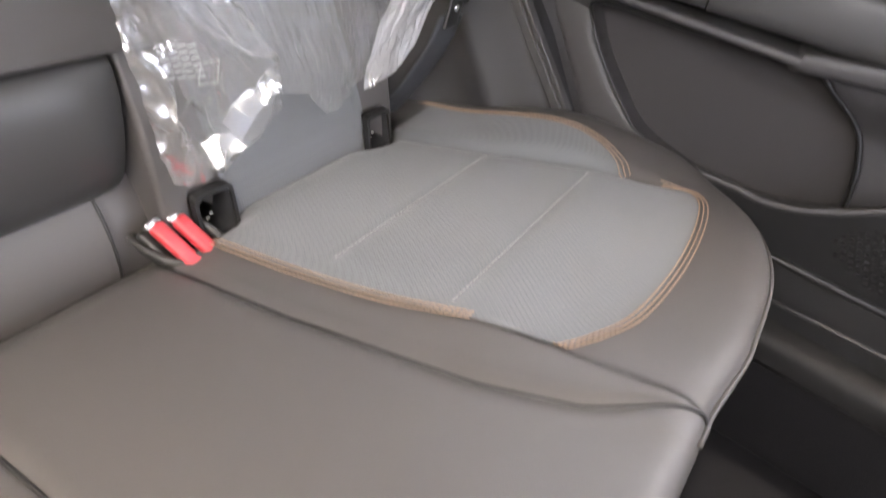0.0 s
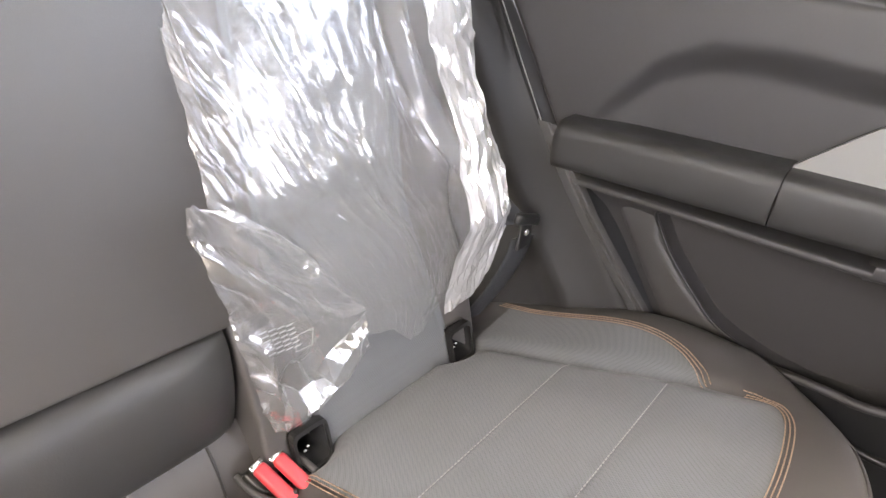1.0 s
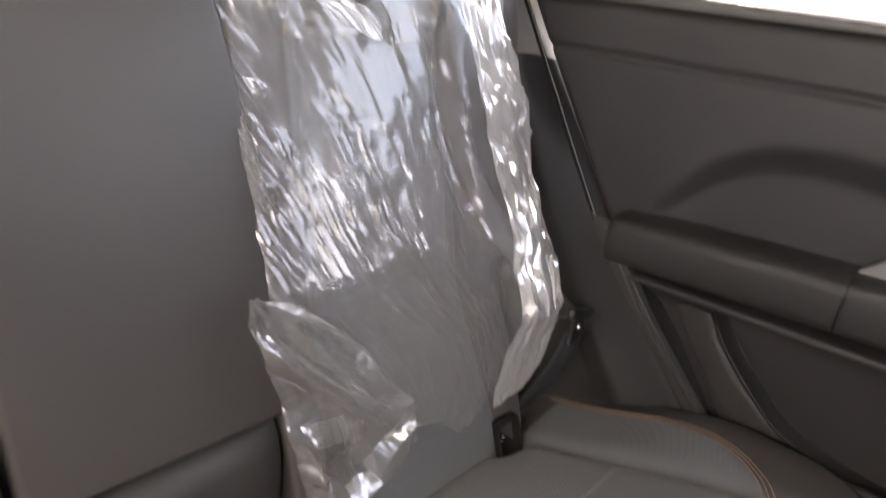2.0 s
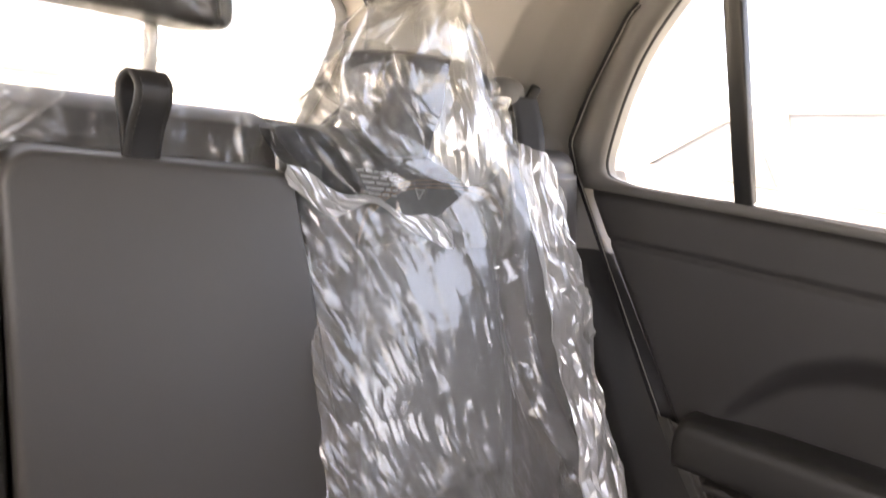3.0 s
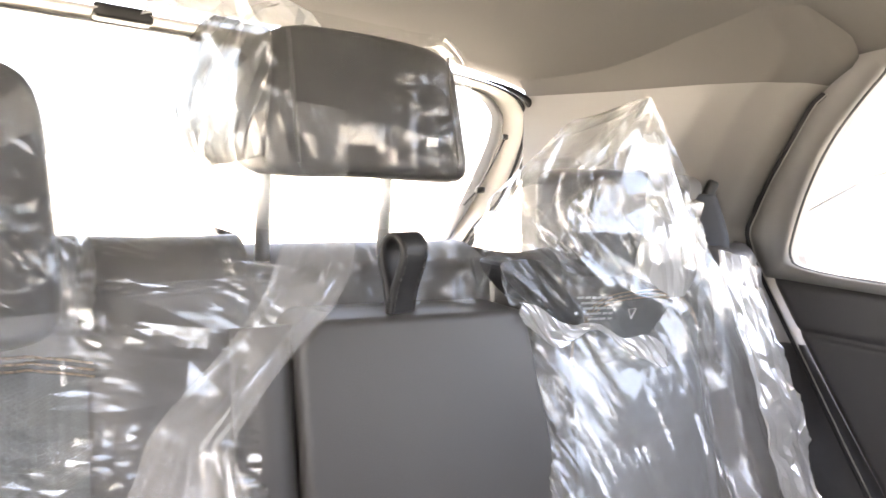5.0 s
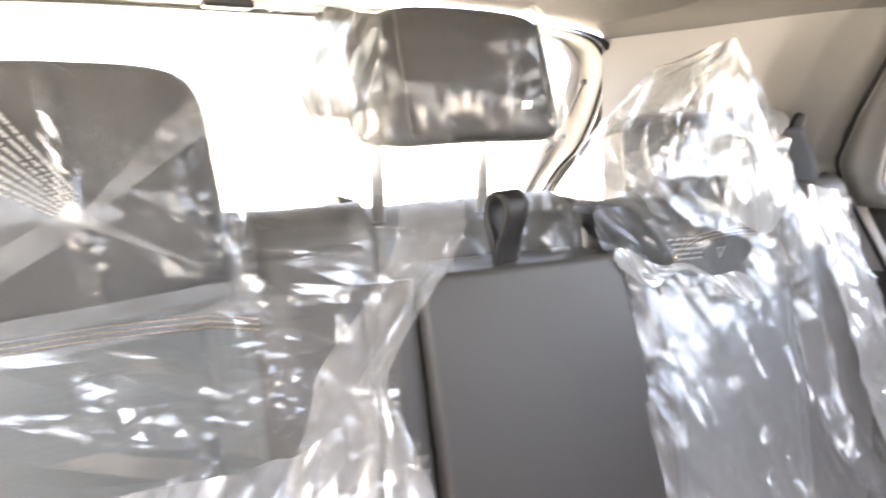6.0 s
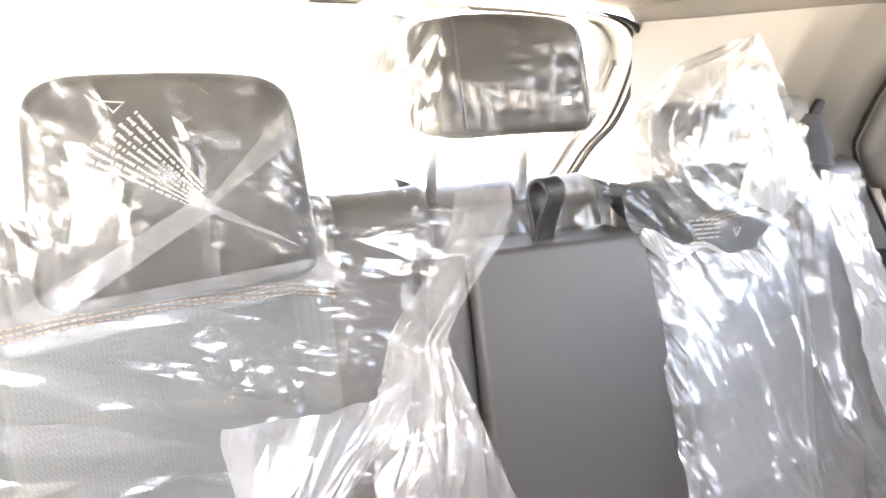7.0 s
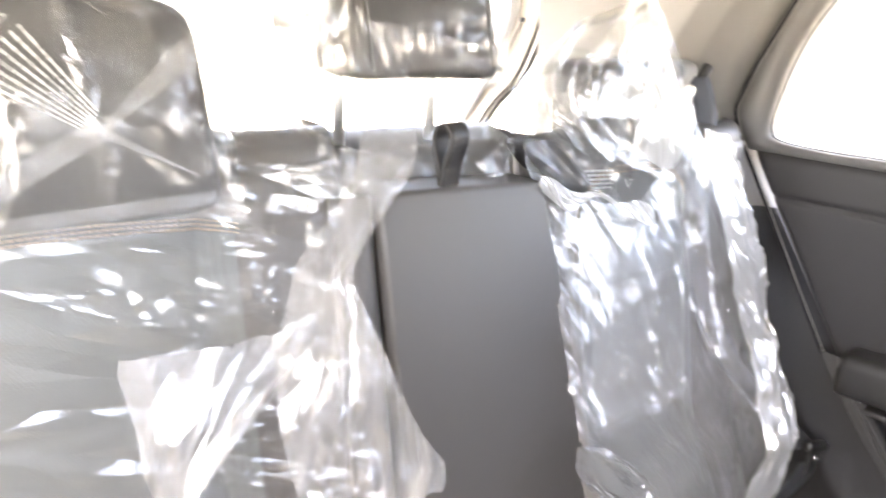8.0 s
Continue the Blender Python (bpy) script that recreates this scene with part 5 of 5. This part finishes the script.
solid("printed_square", join(*[tube([(x - w, y, z - w * 0.8), (x + w * 0.9, y, z - w), (x + w, y, z + w * 0.9), (x - w * 0.8, y, z + w)], 0.0004, 5, True) for x, y, z, w in ((0.168, 0.606, 0.372, 0.008), (0.160, 0.612, 0.462, 0.011))]), PRINT, cov, "white printed square outlines", False)

cov = covering("clear crumpled plastic cover hanging over the seat back", (-0.3, 0.78, 0.4))


drape_y = table([(0.66, 0.615), (0.70, 0.630), (0.79, 0.652), (0.85, 0.695), (0.91, 0.735), (0.95, 0.785)])
left_y = lambda z: 0.772 + 0.2 * (z - 0.885) + 1.2 * max(0.0, z - 0.925)
cover_right = table([(0.40, -0.125), (0.66, -0.13), (0.735, -0.128), (0.83, -0.145), (0.877, -0.114), (0.905, -0.092), (0.945, -0.074)])
cover_top = table([(-0.60, 0.880), (-0.29, 0.882), (-0.26, 0.945), (-0.05, 0.955)])
LEAN = radians(26)  # the way its creases run down


def lie(u, v, h):
    a, b = (v - 0.5) * 0.66, (u - 0.5) * 0.62
    x, z = -0.335 + a * math.cos(LEAN) + b * math.sin(LEAN), 0.69 - a * math.sin(LEAN) + b * math.cos(LEAN)
    return (x, left_y(z) - 0.02 * step(0.6, 0.4, z) - h, z)


def lie_calm(u, v):
    x, y, z = lie(u, v, 0.0)
    rough = max(0.9 * bell(z - 0.80, 0.05) * step(-0.42, -0.30, x), 0.8 * bell(z - 0.90, 0.035) * step(-0.28, -0.24, x), bell(x + 0.13, 0.04), 0.6 * bell(z - 0.68, 0.10) * step(-0.34, -0.30, x), 0.5 * bell(z - 0.66, 0.05) * step(-0.42, -0.47, x))
    return 1 - min(0.95, rough * 1.1)


film("front_sheet", lie, (0.62, 0.66), FILM_CLEAR, cov, 70, 0.014, (0.06, 0.03), 0.016, calm=lie_calm, slant=0.0, streak=6.0, aspect=2.8, patchy=0.02, ridges=0.25, keep=lambda x, y, z: -0.60 < x < cover_right(z) and 0.43 < z < cover_top(x))
sheet("draped_edge", cov, table([(0.66, -0.240), (0.72, -0.250), (0.80, -0.250), (0.85, -0.215), (0.90, -0.150), (0.95, -0.10)]),
      table([(0.665, -0.140), (0.685, -0.120), (0.72, -0.145), (0.79, -0.172), (0.83, -0.176), (0.85, -0.184), (0.888, -0.135), (0.93, -0.075), (0.95, -0.060)]),
      table([(0, 0.655), (0.6, 0.665), (1, 0.678)]), table([(0, 0.945), (1, 0.945)]), lambda u, z: drape_y(z) + 0.03 * (1 - u), 83, FILM_THIN, label="thick draped fold of film", slant=-0.35, creases=True, calm=lambda u, v: 0.35 + 0.5 * step(0.5, 0.9, v), wave=0.010, high=0.006, crush=0.0014, long=0.10)
sheet("turned_flap", cov, table([(0.64, -0.330), (0.70, -0.336), (0.74, -0.342), (0.80, -0.347), (0.81, -0.345)]), table([(0.64, -0.322), (0.68, -0.30), (0.72, -0.26), (0.75, -0.225), (0.78, -0.198), (0.82, -0.190)]),
      table([(0, 0.645), (0.4, 0.68), (1, 0.755)]), table([(0, 0.803), (0.5, 0.80), (1, 0.805)]), lambda u, z: left_y(z) - 0.022 - 0.012 * math.sin(3 * u), 95, FILM_FLAP, label="bright turned-over flap", slant=-0.3, creases=True, calm=lambda u, v: 0.25 + 0.75 * bell(v - 0.95, 0.2), wave=0.014, high=0.0010, crush=0.0005, long=0.10, folds=400, billow=0.02)
sheet("top_sheet", cov, table([(0.86, -0.25), (0.99, -0.25)]), table([(0.86, 0.09), (0.95, 0.11)]), table([(0, 0.86), (0.4, 0.88), (1, 0.88)]), table([(0, 0.955), (1, 0.945)]),
      lambda u, z: 0.812 + 0.35 * (z - 0.90), 99, FILM_BAG, 0.014, (0.06, 0.05), 0.012)


# ---- outside ----
tagged(solid("ground", ([(-900, -900, -0.40), (900, -900, -0.40), (900, 900, -0.40), (-900, 900, -0.40)], [(0, 1, 2, 3)]), GROUND, None, smooth=False), "pale dusty concrete ground outside", "ground", kind="structure")
car = thing("parked_car", "white parked car with roof rails outside the window", "car", at=(2.6, 0.0, -0.40))
SIDE = [(1.95, -0.10), (1.98, 0.30), (1.88, 0.60), (1.62, 0.86), (1.25, 1.10), (1.0, 1.18), (0.5, 1.23), (-0.4, 1.21), (-1.1, 0.80), (-2.1, 0.62), (-2.35, 0.35), (-2.35, -0.10)]
solid("body", plate(SIDE, lambda a, b, d: (1.85 + d + 0.22 * max(0, b - 0.75) * (1 if d < 0.5 else -1), a, b), 1.6), PAINT, car, "white painted body", False)
for k, q in enumerate(([(1.42, 0.90), (1.20, 1.07), (1.12, 1.09), (0.98, 0.88)], [(0.92, 0.87), (1.02, 1.11), (0.55, 1.15), (0.50, 0.86)], [(0.42, 0.86), (0.46, 1.15), (-0.35, 1.13), (-0.95, 0.84)])):
    win = solid("window", plate(q, lambda a, b, d: (1.845 + d + 0.22 * max(0, b - 0.75), a, b), 0.01), CAR_GLASS, car, "dark tinted side window", False)
    solid("frame", tube([(1.843 + 0.22 * max(0, b - 0.75), a, b) for a, b in q], 0.008, 6, True), TRIM_LIGHT, win)
solid("roof_rail", tube([(1.98, 1.15, 1.17), (1.98, 1.00, 1.24), (1.98, 0.3, 1.29), (1.98, -0.4, 1.27)], 0.016, 8), STEEL, car)
for y in (1.35, -1.45):
    w = solid("wheel", grid(lambda u, v: (1.82 + 0.2 * v, y + 0.31 * math.cos(2 * math.pi * u), -0.09 + 0.31 * math.sin(2 * math.pi * u)), 32, 4, True), RUBBER, car)
    solid("rim", rounded(1.84, y, -0.09, 0.02, 0.20, 0.20, 1.0, 24, 10), STEEL, w)

for ob in bpy.data.objects:
    if ob.name.split(".")[0] in ("stitching", "quilting", "pad_seam", "print", "printed_square", "seam", "strap_stitching", "printed_tag", "speaker_grille", "weatherstrip"):
        tagged(ob, kind="stuff")
